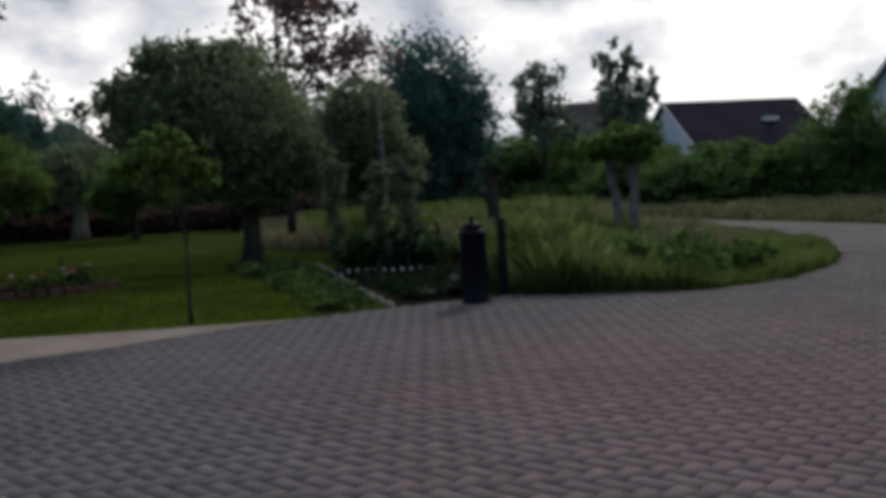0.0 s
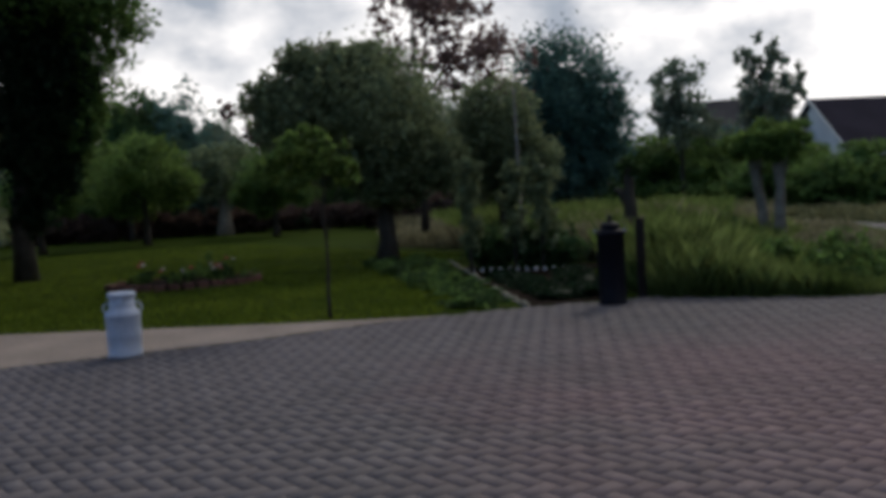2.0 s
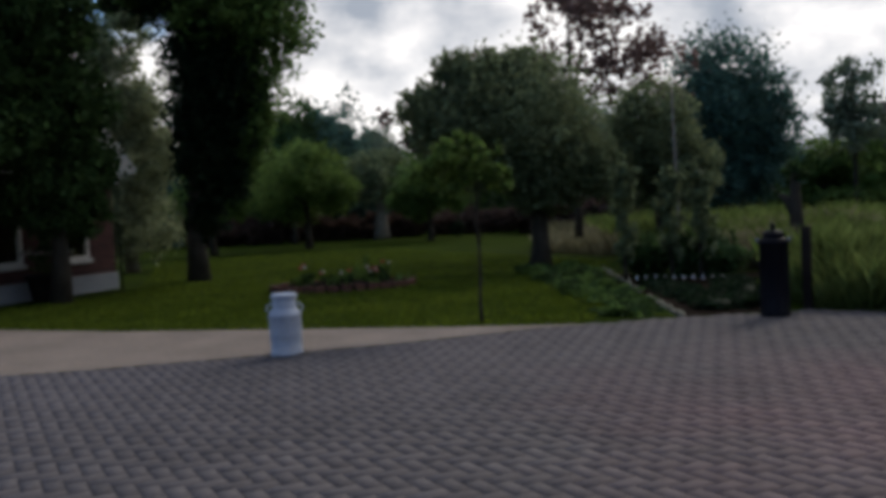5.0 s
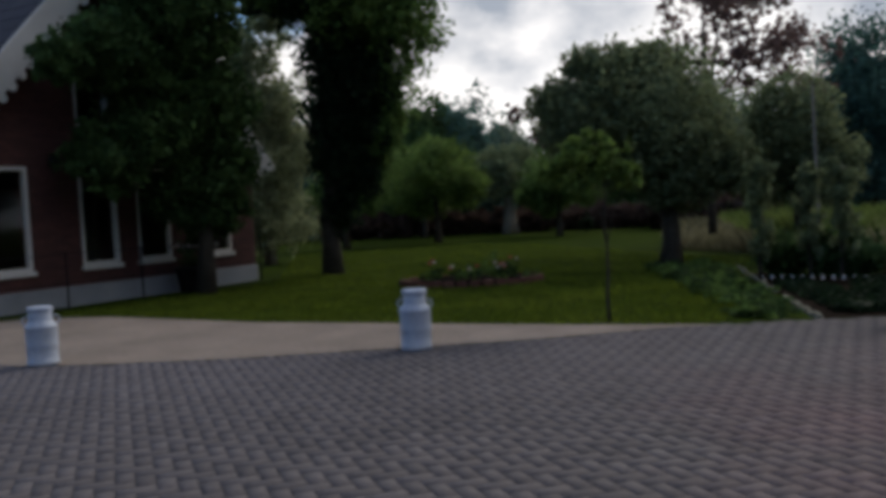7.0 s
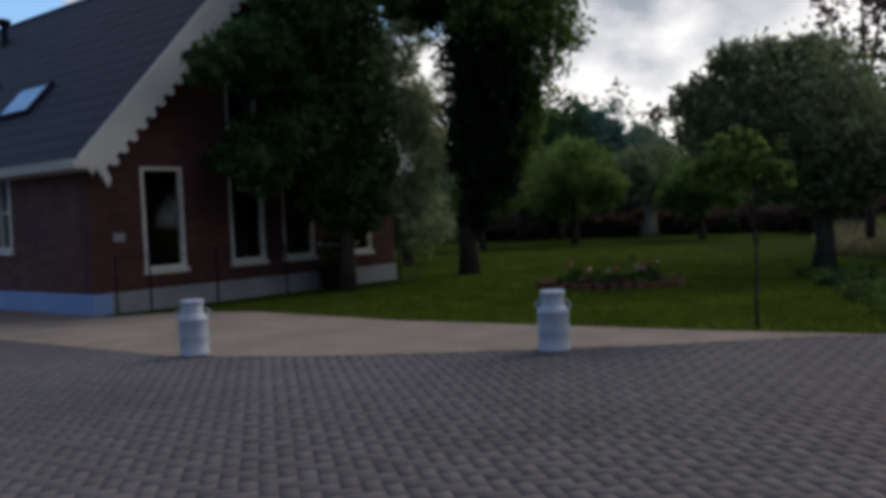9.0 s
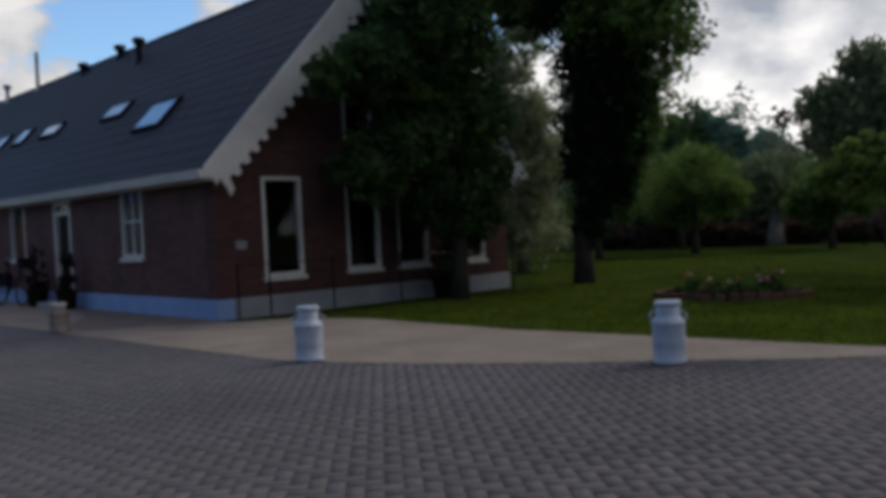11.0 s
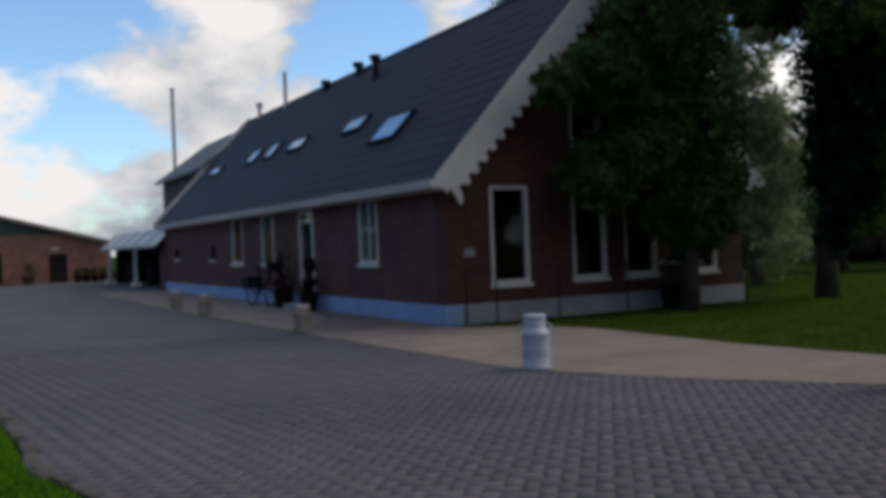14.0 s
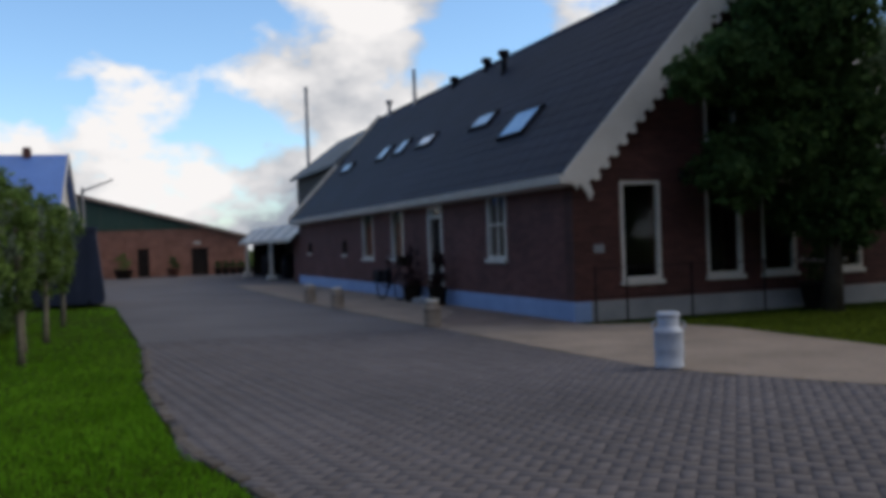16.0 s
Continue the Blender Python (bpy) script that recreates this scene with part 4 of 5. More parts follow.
part("shaft", tube([(0, 0, -0.1), (-0.05, 0, 3.05)], [0.028, 0.02]), M_CAN_BEIGE, t)

t = thing("topiary", pose(-16.6, 33.0, 0), "small dark clipped cone bush on the lawn", "shrub")
v, f = leaves([(0, 0, 0.3, 0.3, 0.3, 0.32), (0, 0, 0.65, 0.18, 0.18, 0.3)], 700, 0.05, np.random.default_rng(61), 0.3)
new("foliage", soup("foliage", v, f, M_LEAF_IVY_SHADE)).parent = t

# ---- things on the yard ----
def milk_can(x, y, body_mat, label, turn=0, tall=0.94):
    t = thing("milk_can", pose(x, y, 0.014, 0, 0, turn) @ Matrix.Diagonal((0.94, 0.94, tall, 1)), label, "milk can", "milk cans along the path")
    b = part("body", lathe([(0.155, 0), (0.165, 0.012), (0.165, 0.04), (0.158, 0.05), (0.162, 0.20), (0.166, 0.215), (0.162, 0.23), (0.164, 0.39), (0.168, 0.40), (0.168, 0.415), (0.158, 0.43), (0.132, 0.465), (0.122, 0.48), (0.118, 0.50), (0.118, 0.575)], 28), body_mat, t, smooth=True)
    part("lid", lathe([(0.126, 0.572), (0.130, 0.578), (0.130, 0.615), (0.124, 0.625), (0.09, 0.628), (0.085, 0.622), (0.03, 0.622)], 28), M_CAN if body_mat is M_CAN else M_WHITE, t, "flat rimmed lid", smooth=True)
    for k in (1, -1):
        part("handle", tube([(k * 0.155, 0, 0.44), (k * 0.185, 0, 0.455), (k * 0.182, 0, 0.50), (k * 0.15, 0, 0.525), (k * 0.11, 0, 0.52)], [0.009] * 5), body_mat, t)
    return t


milk_can(-5.38, 6.95, M_CAN, "pale blue-grey painted milk can at the path's edge", 20)
milk_can(-8.56, 4.92, M_CAN, "pale blue-grey painted milk can at the path's edge", 50)
for x, y in [(-14.9, 4.1), (-20.9, 3.5), (-23.6, 3.25)]:
    milk_can(x, y, M_CAN_BEIGE, "short weathered beige milk can with white lid", x * 40, 0.72)

t = thing("litter_bin", pose(-1.38, 10.1, 0.0) @ Matrix.Diagonal((0.87, 0.87, 1, 1)), "black cylindrical litter bin with domed lid and finial", "bin")
part("body", lathe([(0.165, 0.0), (0.175, 0.02), (0.175, 0.06), (0.165, 0.07), (0.165, 0.76), (0.182, 0.77), (0.182, 0.80), (0.165, 0.82), (0.125, 0.835)], 28), M_BLACK, t, smooth=True)
part("lid", lathe([(0.122, 0.834), (0.126, 0.84), (0.126, 0.87), (0.115, 0.89), (0.08, 0.91), (0.035, 0.918)], 28), M_BLACK, t, "stepped domed black lid", smooth=True)
part("finial", lathe([(0.03, 0.915), (0.022, 0.93), (0.036, 0.945), (0.034, 0.972), (0.012, 0.99)], 16), M_BLACK, t, smooth=True)
for k in range(10):
    a = 2 * math.pi * k / 10
    part("rib", tube([(0.168 * math.cos(a), 0.168 * math.sin(a), 0.08), (0.168 * math.cos(a), 0.168 * math.sin(a), 0.75)], [0.006, 0.006], 6), M_BLACK, t)
for k in (0, 1):
    part("lug", lathe([(0.022, 0.79), (0.026, 0.81), (0.02, 0.84)], 10, at=(0.185 * (1 - 2 * k), -0.02, 0)), M_STEEL, t, "grey steel lug")
t = thing("fence_post", pose(-1.12, 10.72, 0.0), "dark weathered timber post behind the litter bin", "post")
part("post", box(-0.05, -0.05, -0.1, 0.05, 0.05, 0.92, 0.012), M_DARKWOOD, t)

# bicycle at the wall
def bicycle(m):
    t = thing("bicycle", m, "black city bicycle leaning at the brick wall", "bicycle")
    for wx in (-0.53, 0.53):
        rim = bmesh.new()
        pts = [(wx + 0.33 * math.cos(a), 0, 0.35 + 0.33 * math.sin(a)) for a in [2 * math.pi * i / 28 for i in range(29)]]
        w = part("wheel", tube(pts, [0.022] * 29, 6, rim), M_BLACK, t)
        for i in range(10):
            a = math.pi * 2 * i / 10
            part("spoke", tube([(wx, 0, 0.35), (wx + 0.32 * math.cos(a), 0, 0.35 + 0.32 * math.sin(a))], [0.004, 0.004], 4), M_STEEL, w)
    bm = bmesh.new()
    for a, b in [((-0.53, 0.35), (-0.1, 0.3)), ((-0.53, 0.35), (-0.2, 0.85)), ((-0.1, 0.3), (-0.22, 0.95)), ((-0.1, 0.3), (0.38, 0.8)), ((-0.2, 0.8), (0.36, 0.85)), ((0.36, 1.05), (0.53, 0.35))]:
        tube([(a[0], 0, a[1]), (b[0], 0, b[1])], [0.018, 0.018], 8, bm)
    part("frame", bm, M_BLACK, t)
    part("saddle", lathe([(0.05, 0.94), (0.09, 0.97), (0.08, 1.0), (0.03, 1.01)], 12, at=(-0.24, 0, 0)), M_DARKWOOD, t)
    part("handlebar", tube([(0.2, -0.27, 1.06), (0.34, -0.2, 1.1), (0.34, 0.2, 1.1), (0.2, 0.27, 1.06)], [0.014] * 4), M_STEEL, t)
    for k in (1, -1):
        part("pannier", box(-0.76, k * 0.14 - 0.06, 0.42, -0.36, k * 0.14 + 0.06, 0.75, 0.03), M_BLACK, t, "black pannier bag")
    part("basket", lathe([(0.12, 0.86), (0.15, 0.9), (0.18, 1.1), (0.165, 1.1), (0.14, 0.92)], 14, at=(0.55, 0, 0)), M_DARKWOOD, t, "dark wicker basket")
    part("carrier", box(-0.78, -0.07, 0.74, -0.3, 0.07, 0.76), M_BLACK, t)
    return t


bicycle(HOUSE @ pose(-8.55, -0.55, 0.014, -5, 0, 8))
def planter(m, mat, plant, r, h, label, seed, tall=1.4):
    t = thing("planter", m, label, "planter")
    part("pot", lathe([(r * 0.72, 0), (r * 0.78, 0.02), (r * 0.98, h * 0.86), (r * 1.06, h * 0.88), (r * 1.06, h), (r * 0.92, h), (r * 0.9, h * 0.93)], 20), mat, t, smooth=True)
    g = np.random.default_rng(seed)
    v, f = leaves([(0, 0, h + r * 0.7, r, r, r * 0.9), (r * 0.3, 0, h + r * tall, r * 0.6, r * 0.6, r * 0.5 * tall)], 900, 0.035, g, 0.2)
    pl = new("plant", soup("plant", v, f, plant))
    pl.parent = t
    return t


planter(HOUSE @ pose(-5.75, -0.32, 0.014), M_DARKWOOD, M_LEAF_PURPLE, 0.22, 0.4, "dark pot with a tall dark red plant beside the front door", 301, 2.6)
planter(HOUSE @ pose(-7.5, -0.32, 0.014), M_DARKWOOD, M_LEAF_PURPLE, 0.24, 0.4, "dark pot with a tall dark plant behind the bicycle", 302, 2.6)

# planter with white flowers under the garden tree
t = planter(pose(-13.85, 11.15, 0), M_DARKWOOD, M_LEAF_DARK, 0.38, 0.5, "large dark planter with white flowers below the tree", 303)
g = random.Random(8)
for k in range(9):
    part("flower", lathe([(0.012, 0), (0.04, 0.03), (0.045, 0.06), (0.02, 0.075)], 8, at=(0.26 + 0.063 * (k - 4), -0.21 + 0.078 * (k - 4), 0.84 + g.uniform(-0.02, 0.02))), M_PETAL, t)

# low rail fence along the gable bed
t = thing("rail_fence", HOUSE @ pose(0.42, 0, 0), "dark two-rail metal fence along the gable bed", "fence")
posts = [0.15, 0.75, 2.05, 3.6, 5.2, 6.7]
for y in posts:
    part("post", tube([(0, y, -0.05), (0, y, 0.95)], [0.016, 0.016], 8), M_BLACK, t)
for a, b in zip(posts, posts[1:]):
    for z in (0.44, 0.92):
        part("rail", tube([(0, a, z), (0, (a + b) / 2, z - 0.015), (0, b, z)], [0.008] * 3, 6), M_BLACK, t)
t = thing("wall_lamp", HOUSE @ pose(0.02, 2.18, 2.45), "small dark wall lamp on the gable", "lamp")
part("bracket", box(0, -0.05, -0.08, 0.05, 0.05, 0.08, 0.01), M_BLACK, t)
part("shade", lathe([(0.05, -0.05), (0.09, -0.02), (0.09, 0.06), (0.03, 0.12)], 12, at=(0.11, 0, 0)), M_BLACK, t)
t = thing("wall_plaque", HOUSE @ pose(0.0, 0.38, 1.16), "small pale stone plaque on the gable", "plaque")
part("slab", box(0.0, 0, 0, 0.03, 0.2, 0.14, 0.006), M_PLINTH_GREY, t)

# flower bed
t = thing("flower_bed", pose(-8.9, 13.15, 0, 0, 0, 30) @ Matrix.Scale(0.78, 4), "round flower bed with red-brown edging and pale flowers", "flower bed")
bm = lathe([(1.5, -0.02), (1.48, 0.06), (1.0, 0.14), (0.3, 0.18)], 40)
bmesh.ops.scale(bm, vec=(1, 0.62, 1), verts=bm.verts)
part("soil", bm, M_SOIL, t)
g = random.Random(9)
for k in range(34):
    a = 2 * math.pi * k / 34
    part("edging_brick", box(-0.11, -0.05, 0, 0.11, 0.05, 0.15 + g.uniform(0, 0.03), 0.01), M_TERRACOTTA, t, at=pose(1.58 * math.cos(a), 0.98 * math.sin(a), -0.02, 0, 0, math.degrees(math.atan2(0.98 * math.cos(a), -1.58 * math.sin(a)))))
gn = np.random.default_rng(10)
for k in range(26):
    a, q = g.uniform(0, 6.28), math.sqrt(g.random()) * 0.9
    x, y = 1.45 * q * math.cos(a), 0.9 * q * math.sin(a)
    h = g.uniform(0.18, 0.4) if k else 0.75
    v, f = leaves([(x, y, 0.08 + h * 0.5, 0.14 + 0.1 * g.random(), 0.16, h * 0.55)], 170, 0.035, gn, 0.2)
    new("plant", soup("plant", v, f, [M_LEAF, M_LEAF_DARK, M_LEAF_LIGHT][k % 3])).parent = t
    for j in range(2 if k % 3 == 1 else 0):
        part("flower", lathe([(0.01, 0), (0.045, 0.02), (0.05, 0.05), (0.02, 0.06)], 8, at=(x + g.uniform(-0.15, 0.15), y + g.uniform(-0.12, 0.12), 0.1 + h + g.uniform(-0.05, 0.05))), M_PETAL_RED if j else M_PETAL, t)

# stone edging of the garden bed and white dotted border
t = thing("stone_edging", pose(0, 0, 0), "row of pale rounded stones edging the garden bed", "edging")
g = random.Random(15)
for k in range(46):
    q = k / 45
    x, y = -2.36 - 2.95 * q + g.uniform(-0.02, 0.02), 10.0 + 6.5 * q
    w, h = g.uniform(0.045, 0.075), g.uniform(0.025, 0.065)
    if k > 12 and g.random() < 0.45:
        continue
    part("stone", box(-w, -0.035, -0.02, w, 0.035, h, 0.018), M_STONE, t, at=pose(x, y, 0, 0, 0, 114 + g.uniform(-14, 14)))
t = thing("border_edging", pose(0, 0, 0), "row of small white stones in front of the box hedge", "edging")
for k in range(11):
    part("stone", lathe([(0.022, -0.02), (0.024, 0.03), (0.016, 0.05), (0.008, 0.06)], 8, at=(-4.09 + 0.144 * k, 13.98 + 0.006 * k, 0.03)), M_WHITE, t)
bm = box(-4.5, 13.5, -0.05, -2.2, 15.0, 0.03)
tagged(part("soil_bed", bm, M_SOIL), "dark bare soil bed round the box hedge", "soil", kind="structure")
sheet("soil_bed_edge", [(-2.35, 9.96), (-1.55, 10.45), (-1.65, 12.2), (-2.3, 13.48), (-3.9, 13.48)], 0.008, M_SOIL, "dark soil strip between paving and garden", "soil")

# ---- far buildings ----
def gable_house(name, m, w, l, eave, ridge, wall_mat, roof_mat, label, openings=(), over=0.3, trim=M_WHITE):
    """A house with gables at x = 0 and x = -l, y from 0 to w."""
    t = thing(name, m, label, "building")
    holes = [rect(a, b, c, d) for a, b, c, d, k in openings]
    prof = [(0, 0), (w, 0), (w, eave), (w / 2, ridge - 0.1), (0, eave)]
    part("gable_wall", plate(prof, holes, lambda a, b, d: (-d, a, b), 0.3), wall_mat, t)
    part("gable_wall", plate(prof, [], lambda a, b, d: (-l + d, a, b), 0.3), wall_mat, t)
    for y in (0, w - 0.3):
        part("side_wall", box(-l + 0.3, y, 0, -0.3, y + 0.3, eave - 0.002), wall_mat, t)
    k = (ridge - eave) / (w / 2)
    for s in (0, 1):
        f = (lambda a: a) if s == 0 else (lambda a: w - a)
        part("roof", plate([(f(-over), eave - k * over), (f(w / 2), ridge), (f(w / 2), ridge + 0.14), (f(-over), eave - k * over + 0.14)], [], lambda a, b, d: (over - d, a, b), l + 2 * over), roof_mat, t)
        part("verge", plate([(f(-over), eave - k * over - 0.04), (f(w / 2), ridge - 0.02), (f(w / 2), ridge + 0.2), (f(-over), eave - k * over + 0.18)], [], lambda a, b, d: (over + 0.05 - d, a, b), 0.045), trim, t)
    for a, b, c, d, kind in openings:
        o = part("door" if kind == "d" else "window", plate(rect(a, b, c, d), [], lambda p, q, e: (-0.1 - e, p, q), 0.06), M_DARKWOOD if kind == "d" else M_SKYLIGHT, t)
        part("frame", plate(rect(a, b, c, d), [rect(a + 0.07, b + 0.01, c - 0.07, d - 0.07)], lambda p, q, e: (-0.02 - e, p, q), 0.075), M_WHITE if kind == "w" else M_DARKWOOD, o)
    return t


BARN_W, BARN_EAVE, BARN_RIDGE = 21.6, 2.15, 5.1
barn = gable_house("barn", pose(-55.2, -17.6, 0, 0, 0, 0), BARN_W, 24.0, BARN_EAVE, BARN_RIDGE, M_BRICK_BARN, M_ROOF_GREY, "wide low brick barn with green gable cladding and doors", [(15.45, 0.02, 16.1, 1.68, "d"), (18.45, 0.02, 19.4, 1.62, "d")], trim=M_BROWN)
k = (BARN_RIDGE - BARN_EAVE) / (BARN_W / 2)
for i in range(15):
    a, b = 2.6 + i * (16.4 / 15), 2.6 + (i + 1) * (16.4 / 15) - 0.012
    top = lambda y: BARN_EAVE + k * min(y, BARN_W - y) - 0.05
    pts = [(a, 2.75), (b, 2.75), (b, max(top(b), 2.76)), (a, max(top(a), 2.76))]
    if a < BARN_W / 2 < b:
        pts.insert(3, (BARN_W / 2, top(BARN_W / 2)))
    part("cladding_panel", plate(pts, [], lambda p, q, d: (0.03 - d, p, q), 0.025), M_GREEN_SHEET, barn)
lamp = part("lamp", box(0.0, 18.6, 1.84, 0.1, 19.0, 2.0, 0.02), M_WHITE, barn, "white floodlight over the door")
g = random.Random(31)
for k in range(6):
    planter(pose(-53.8 + g.uniform(-0.3, 0.3), 2.3 + k * 0.42, 0.004), M_DARKWOOD, M_LEAF_DARK, 0.22, 0.4, "dark tub with plants in front of the barn", 310 + k)
planter(pose(-54.4, -0.2, 0.004), M_TERRACOTTA, M_LEAF_DARK, 0.35, 0.5, "clay tub with plant under the barn window", 320)
planter(pose(-54.3, -2.9, 0.004), M_DARKWOOD, M_LEAF, 0.5, 0.5, "tub with tall green shrub beside the barn", 321)

# tall rear building with its flue
t = gable_house("rear_building", HOUSE @ pose(-22.4, 1.9, 0), 4.4, 8.6, 4.9, 6.55, M_BRICK_DARK, M_ROOF_GREY, "taller dark brick building with grey roof behind the farmhouse", trim=M_ROOF_GREY)
fl = part("flue", lathe([(0.085, 4.6), (0.085, 9.1), (0.10, 9.12), (0.10, 9.25)], 12, at=(-7.9, 0.45, 0)), M_STEEL, t, "tall steel flue pipe")

# lean-to at the far end of the farmhouse
t = thing("lean_to", HOUSE @ pose(-LEN, 0, 0), "open lean-to with steep pale striped awning on white posts", "shelter")
for k in range(10):
    x0, x1 = -0.12 - 1.38 * k, -0.12 - 1.38 * (k + 1) + 0.02
    part("awning_panel", plate([(-0.30, 1.76), (0.45, 2.42), (0.45, 2.47), (-0.30, 1.81)], [], lambda a, b, d: (x0 - d, a, b), x0 - x1), M_SHEET if k % 2 else M_WHITE, t, "pale sloping awning panel")
part("fascia", box(-13.95, -0.34, 1.68, -0.12, -0.305, 1.82, 0.006), M_WHITE, t, "white fascia board")
part("flat_roof", box(-13.95, 0.46, 2.36, -0.12, 2.3, 2.46), M_DARKWOOD, t)
for x in (5.4, 12.4):
    p = part("post", box(-x - 0.07, -0.22, 0.22, -x + 0.07, -0.08, 1.80, 0.01), M_WHITE, t)
    part("post_base", box(-x - 0.24, -0.36, 0, -x + 0.24, 0.06, 0.22, 0.03), M_WHITE, p)
# back and end walls added in a dark colour as the shade beneath
part("back_wall", box(-13.9, 2.1, 0, -0.12, 2.3, 2.35), M_DARKWOOD, t)
part("end_wall", box(-13.9, 0.4, 0, -13.75, 2.09, 2.35), M_DARKWOOD, t)
part("brick_wall", box(-2.6, 0.3, 0, -0.12, 0.5, 2.3), M_BRICK_X, t, "brown brick infill wall")
for x, y, h, r in [(3.4, 0.9, 1.1, 0.32), (6.4, 0.8, 0.9, 0.3), (8.3, 1.2, 1.15, 0.32), (9.6, 0.6, 1.0, 0.32), (11.2, 0.7, 1.1, 0.3)]:
    b = thing("barrel", HOUSE @ pose(-LEN - x, y, 0.004), "dark barrel stored under the lean-to", "barrel", "barrels under the lean-to")
    part("body", lathe([(r * 0.85, 0), (r, h * 0.3), (r * 1.02, h * 0.5), (r, h * 0.7), (r * 0.85, h)], 18), M_BLACK, b, smooth=True)

# dark container, espaliered trees and the blue-roofed house on the far side of the drive
t = thing("container", pose(-26.9, -1.97, 0.0, 0, 0, 4), "dark blue steel container with sloping end", "container")
part("body", plate([(0.0, 0.25), (-0.05, 0.1), (-1.9, 0.1), (-1.9, 2.12), (-0.2, 2.12)], [], lambda a, b, d: (0.75 - d, a, b), 3.4), M_CONTAINER, t)
for k in range(5):
    part("rib", box(0.75, -1.75 + k * 0.34, 0.2, 0.80, -1.69 + k * 0.34, 2.0), M_CONTAINER, t)
part("rim", plate([(-1.95, 2.08), (-0.16, 2.08), (-0.16, 2.18), (-1.95, 2.18)], [], lambda a, b, d: (0.8 - d, a, b), 3.5), M_CONTAINER, t)
for y in (-1.6, -0.4):
    part("wheel", lathe([(0.14, 0), (0.16, 0.03), (0.16, 0.09), (0.14, 0.12)], 14), M_BLACK, t, at=pose(0.6, y - 0.06, 0.16, -90, 0, 0))
rng = random.Random(77)
for k in range(8):
    x = -9.6 - 1.65 * k
    y = -1.95 - 0.05 * k - 0.3 * (k % 2) * 0.5
    tree("espalier_tree", x, y, 2.2, 0.045, [(0, 0, 2.0, 0.75, 0.34, 0.45), (0.25, 0, 1.35, 0.5, 0.28, 0.42), (-0.3, 0, 1.45, 0.5, 0.28, 0.45), (0.1, 0, 0.95, 0.25, 0.2, 0.3)], 3000, 0.04, M_LEAF_GREY if k % 2 else M_LEAF_LIGHT, M_BARK_PALE, "young espaliered tree with pale stem on the lawn", group="espaliered trees", seed=400 + k, limbs=8, fill=0.1)
hedge("low_shrubs", [(-13.5, -3.2), (-22.0, -3.7)], 0.6, 0.5, 7000, M_LEAF, "low green shrubs below the espaliered trees", 206, 0.05)
t = gable_house("blue_roofed_house", pose(-41.6, -4.95, 0, 0, 0, 90), 7.0, 16.0, 3.4, 5.95, M_RENDER, M_BLUE_ROOF, "house with bright blue tiled roof and white verge")
part("chimney", box(-1.6, 3.2, 5.6, -1.25, 3.55, 6.4, 0.02), M_BRICK_X, t)
t = thing("boom", pose(-43, -3.9, 0), "thin grey slanting boom beside the blue-roofed house", "boom")
part("mast", tube([(0, 0, 0), (0, 0, 4.4)], [0.08, 0.06]), M_STEEL, t)
part("arm", tube([(0, -0.1, 4.2), (0, 1.3, 4.75)], [0.05, 0.04]), M_STEEL, t)

# houses beyond the lane
t = gable_house("white_house", pose(2.9, 61.0, 0, 0, 0, 205), 7.0, 9.0, 2.6, 5.35, M_RENDER, M_RED_ROOF, "white rendered house with dull dark roof behind trees")
part("skylight", box(-6.3, 5.2, 4.0, -5.5, 5.8, 4.25), M_WHITE, t)
gable_house("brown_roofed_house", pose(-1.6, 63.5, 0, 0, 0, 180), 7.0, 4.6, 2.9, 5.9, M_RENDER, M_BROWN_ROOF, "low house with dull brown roof behind the trees", trim=M_BROWN_ROOF)
t = gable_house("pale_house", pose(12.3, 44.0, 0, 0, 0, 200), 8.0, 10.0, 4.2, 7.2, M_RENDER, M_ROOF_GREY, "pale house with dark roof at the lane")
part("window", box(-6, 8.0, 3.0, -4.6, 8.05, 3.9), M_SKYLIGHT, t)


# unseen belt of trees, added behind the camera to darken panes and gable
rng = np.random.default_rng(600)
belt = []
for k in range(49):
    az = radians(125 + k * 4.3)
    d = 30 + 3 * math.sin(k * 2.3)
    belt.append((-d * math.sin(az), d * math.cos(az), 4.6, 3.6, 3.6, 7.2 + 0.9 * math.sin(k * 1.7)))
v, f = leaves(belt, 16000, 0.3, rng)
cv, cf = cores(belt, 1.1)
tagged(new("tree_belt", soup("tree_belt", np.concatenate([v, cv]), np.concatenate([f, cf + len(v)]), M_LEAF_DARK)), "unseen dark belt of trees added to darken window reflections and gable", "trees", kind="stuff")


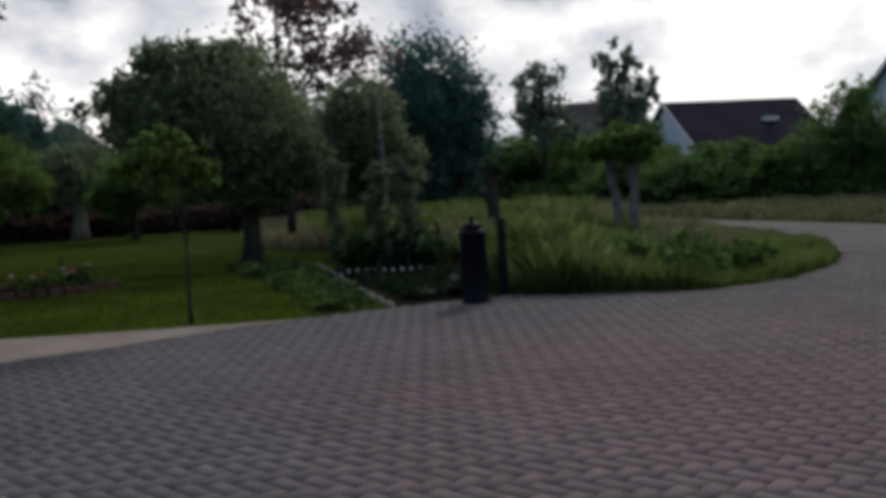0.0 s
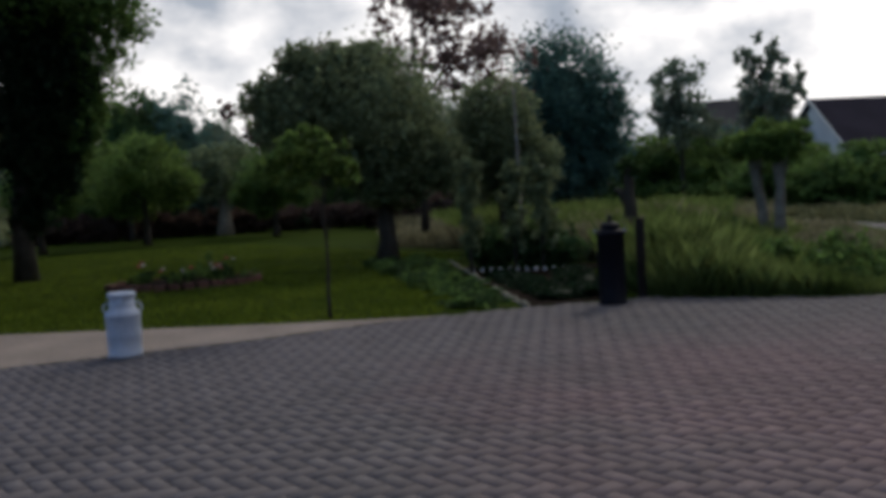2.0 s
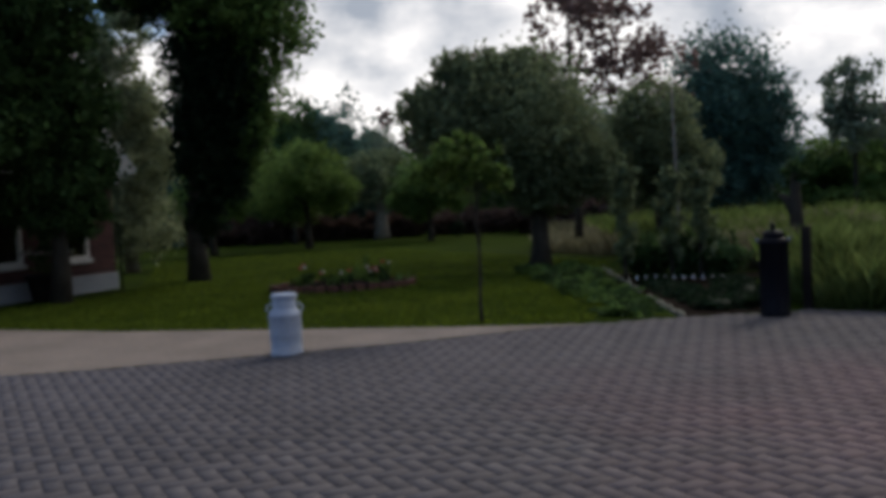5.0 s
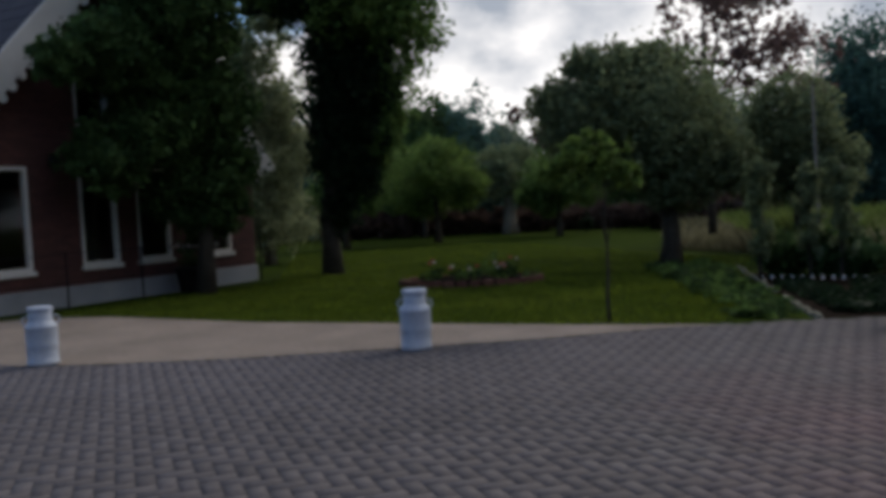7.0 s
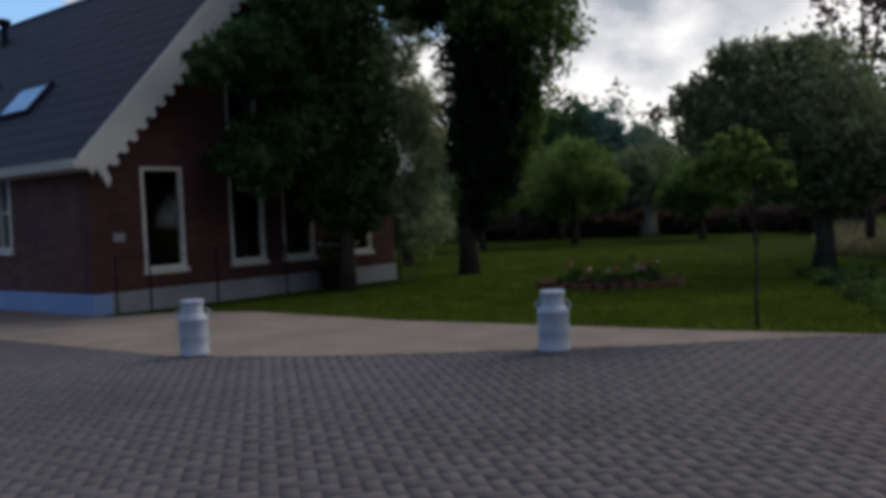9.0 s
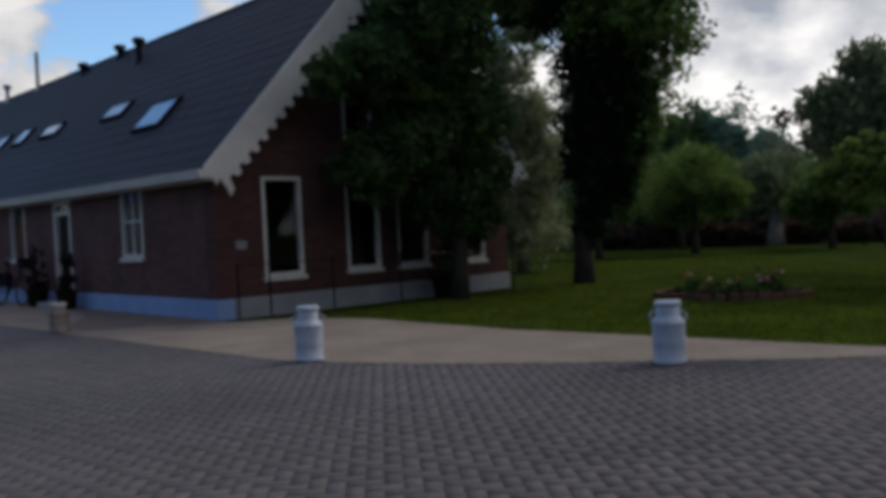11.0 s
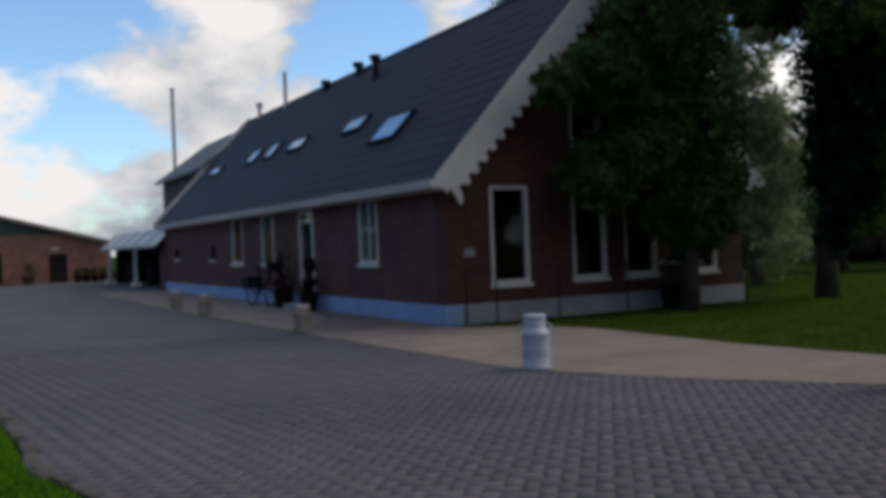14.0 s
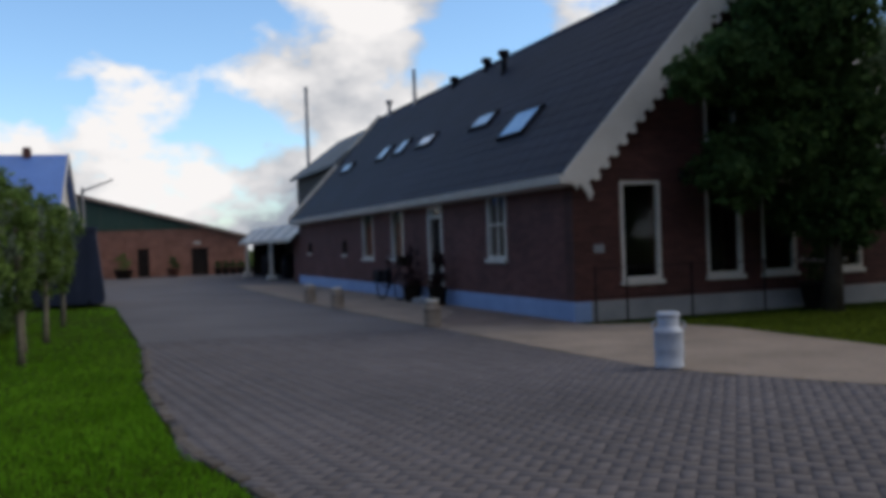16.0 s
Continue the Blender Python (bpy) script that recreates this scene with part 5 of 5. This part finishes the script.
# ---- grass ----
def grass(name, poly, n, h, w, mat, label, seed, near=None, taper=0.0):
    """Blades over an outline; each is a narrow bent leaf."""
    g = np.random.default_rng(seed)
    P = np.array(poly)
    lo, hi = P.min(0), P.max(0)
    q = g.random((n * 6, 2)) * (hi - lo) + lo
    q = q[inside(q[:, 0], q[:, 1], list(map(tuple, poly)))]
    if near is not None:
        d = np.hypot(q[:, 0], q[:, 1])
        q = q[g.random(len(q)) < np.clip(near / d, 0, 1) ** 2]
    q = q[:n]
    n = len(q)
    clump = np.array([0.65 + 0.7 * noise.noise(Vector((a * 0.9, b * 0.9, seed))) + 0.35 for a, b in q])
    hh = h * (0.5 + 0.8 * g.random(n)) * clump
    if taper:
        hh *= np.clip(1.1 - taper * q[:, 0], 0.3, 1.4)
    a = g.random(n) * 6.283
    dx, dy = np.cos(a), np.sin(a)
    bend = hh * (0.15 + 0.5 * g.random(n))
    ww = w * (0.7 + 0.6 * g.random(n))
    b = g.random(n) * 6.283
    z = np.zeros(n)
    v = np.stack([np.stack([q[:, 0] - dy * ww, q[:, 1] + dx * ww, z], 1), np.stack([q[:, 0] + dy * ww, q[:, 1] - dx * ww, z], 1),
                  np.stack([q[:, 0] + dx * bend * 0.35, q[:, 1] + dy * bend * 0.35, hh * 0.6], 1) + np.stack([-dy * ww * 0.8, dx * ww * 0.8, z], 1),
                  np.stack([q[:, 0] + dx * bend, q[:, 1] + dy * bend, hh], 1)], 1).reshape(-1, 3)
    i = np.arange(n)[:, None] * 4
    ob = new(name, soup(name, v, np.concatenate([i + [0, 1, 2], i + [1, 3, 2]], 1).reshape(-1, 3), mat))
    return tagged(ob, label, "grass", kind="stuff")


LAWN_DRIVE = [(-3.25, -3), (-3.5, -0.6), (-3.9, 0.15), (-4.4, 0.42), (-5.0, 0.37), (-5.43, 0.27), (-6.75, -0.1), (-9.9, -0.45), (-13.9, -0.6), (-25.8, -1.7), (-25.8, -3.4), (-12, -6), (-5, -6)]
LAWN_GARDEN = [(-3.2, 9.35), (-4.7, 8.9), (-6.9, 8.45), (-8.8, 8.05), (-11.7, 7.95), (-13.3, 7.6), (-13.6, 13), (-22, 22), (-16, 26), (-5.2, 18), (-4.7, 13), (-3.4, 10.8)]
VERGE = [(-1.0, 10.66), (0.2, 10.52), (1.14, 10.48), (2.15, 11.17), (2.97, 12.5), (3.42, 14.0), (3.67, 15.6), (3.53, 17.3), (3.1, 19.2), (2.5, 21.9), (1.3, 25.1), (-1.7, 31), (-12, 34), (-5, 19), (-2.0, 15.5), (-1.6, 12)]
FAR_VERGE = [(-0.1, 32.2), (2.5, 26.1), (3.4, 24.1), (4.5, 22.4), (5.3, 21.0), (6.1, 19.5), (7.6, 17.6), (14, 16), (15, 32), (8, 38), (-2, 40)]
grass("lawn_grass", LAWN_DRIVE, 95000, 0.036, 0.005, M_GRASS, "bright green mown lawn beside the drive", 501, 8.0)
grass("lawn_grass", LAWN_GARDEN, 70000, 0.045, 0.007, M_GRASS_SHADE, "green garden lawn with the shade put into its colour", 502, 14.0)
grass("tall_grass", VERGE, 120000, 0.38, 0.0045, M_GRASS_DRY, "tall uncut grass and weeds on the verge", 503, 13.0, 0.5)
grass("meadow_grass", [(-4.5, 18), (0.3, 17), (0.8, 22), (0.4, 30), (-2, 34), (-11, 34), (-6, 23)], 26000, 0.42, 0.009, M_STRAW, "pale dry meadow grass behind the verge", 505)
grass("meadow_grass", [(-8.5, 25), (-15, 36), (-10, 36), (-6.5, 25)], 9000, 0.4, 0.012, M_STRAW, "pale dry meadow grass behind the garden", 506)
grass("verge_grass", FAR_VERGE, 45000, 0.24, 0.010, M_STRAW_GREEN, "rough grass along the far side of the lane", 504)
grass("meadow_grass", [(-3.0, 15.6), (2.3, 15.2), (3.1, 17.5), (2.3, 22), (-4, 20)], 26000, 0.36, 0.005, M_STRAW, "pale seeding grass among the tall verge grass", 507, None, 0.3)
grass("meadow_grass", [(-5.4, 19.5), (-8.6, 21.5), (-10.5, 26), (-5, 26)], 9000, 0.3, 0.01, M_STRAW, "pale dry grass strip behind the lawn", 508)
rng = random.Random(3)
for x, y, r, h in [(1.15, 11.4, 0.42, 0.55), (0.35, 11.6, 0.3, 0.5), (1.9, 12.1, 0.35, 0.4), (-0.4, 11.5, 0.3, 0.6)]:
    t = thing("weed_clump", pose(x, y, 0), "dark leafy weed clump in the tall grass", "plant", "weeds on the verge")
    v, f = leaves([(0, 0, h * 0.5, r, r, h * 0.6)], 1100, 0.04, np.random.default_rng(int(x * 100 + 900)), 0.2)
    new("leaf_mass", soup("leaf_mass", v, f, M_LEAF)).parent = t


# ---- herringbone pavers ----
def pavers():
    L, W, J = 0.21, 0.105, 0.002
    c, s = math.cos(radians(145.6)), math.sin(radians(145.6))
    spots = []
    R = 130
    for k in range(-R, R):
        for j in range(-R // 2, R // 2):
            ox, oy = (k + 2 * j) * W, (k - 2 * j) * W
            for x, y, t in ((ox + W, oy + W / 2, 0), (ox + W / 2, oy + 2 * W, 1)):
                spots.append((x * c - y * s, x * s + y * c, t))
    a = np.array(spots)
    d = np.hypot(a[:, 0], a[:, 1])
    a = a[(d < 15) & inside(a[:, 0], a[:, 1], PAVED)]
    a = a[np.argsort(np.hypot(a[:, 0] + 2.2, a[:, 1] - 3.4))]
    g = np.random.default_rng(77)
    x, y, e, f, z0, z1 = L / 2 - J, W / 2 - J, 0.003, 0.003, -0.002, 0.007
    base = np.array([(-x, -y, z0), (x, -y, z0), (x, y, z0), (-x, y, z0), (-x + e, -y + f, z1), (x - e, -y + f, z1), (x - e, y - f, z1), (-x + e, y - f, z1)])
    quads = np.array([(4, 5, 6, 7), (0, 1, 5, 4), (1, 2, 6, 5), (2, 3, 7, 6), (3, 0, 4, 7)])
    me = soup("paver", base, quads, M_PAVER)
    ground = bpy.data.objects["pavement"]
    for px, py, t in a[:300]:
        ob = new("paver", me)
        ob.parent = ground
        ob.matrix_basis = pose(px, py, 0.0035 + g.uniform(-0.0008, 0.0008), g.normal() * 0.25, g.normal() * 0.25, 145.6 + 90 * t)
    rest = a[300:]
    n = len(rest)
    ang = radians(145.6) + rest[:, 2] * math.pi / 2
    ca, sa = np.cos(ang)[:, None], np.sin(ang)[:, None]
    tx, ty = g.normal(size=(n, 1)) * 0.004, g.normal(size=(n, 1)) * 0.004
    bx, by, bz = base[None, :, 0], base[None, :, 1], base[None, :, 2]
    zz = bz + bx * tx + by * ty + g.uniform(-0.0008, 0.0008, (n, 1)) + 0.0035
    v = np.stack([rest[:, :1] + bx * ca - by * sa, rest[:, 1:2] + bx * sa + by * ca, zz], 2).reshape(-1, 3)
    q = (np.arange(n)[:, None, None] * 8 + quads[None]).reshape(-1, 4)
    ob = new("paver_field", soup("paver_field", v, q, M_PAVER))
    ob.parent = ground
    tagged(ob, kind="stuff")


pavers()


# ---- worn edging between drive and lawn ----
def lawn_edging():
    """Half-sunken bricks in an uneven row."""
    t = thing("lawn_edging", pose(0, 0, 0), "uneven row of worn bricks between paving and lawn", "edging", kind="structure")
    line = [Vector(p) for p in ((-3.3, -1.4), (-3.42, -0.6), (-3.8, 0.22), (-4.4, 0.5), (-5.0, 0.45), (-5.43, 0.34), (-6.75, -0.03), (-9.9, -0.38), (-13.9, -0.53))]
    shapes = []
    for w, h in ((0.095, 0.02), (0.09, 0.026), (0.1, 0.016)):
        shapes.append(mesh_of("edging_brick", box(-w, -0.045, -0.03, w, 0.045, h, 0.006), M_EDGE))
    g = random.Random(88)
    for a, b in zip(line, line[1:]):
        n = max(1, int((b - a).length / 0.215))
        for k in range(n):
            p = a.lerp(b, (k + 0.5) / n)
            if g.random() < 0.06:
                continue
            ob = new("edging_brick", g.choice(shapes))
            ob.parent = t
            ob.matrix_basis = pose(p.x + g.uniform(-0.012, 0.012), p.y + g.uniform(-0.012, 0.012), g.uniform(-0.006, 0.006), g.uniform(-3, 3), g.uniform(-3, 3), math.degrees(math.atan2((b - a).y, (b - a).x)) + g.uniform(-6, 6))


lawn_edging()
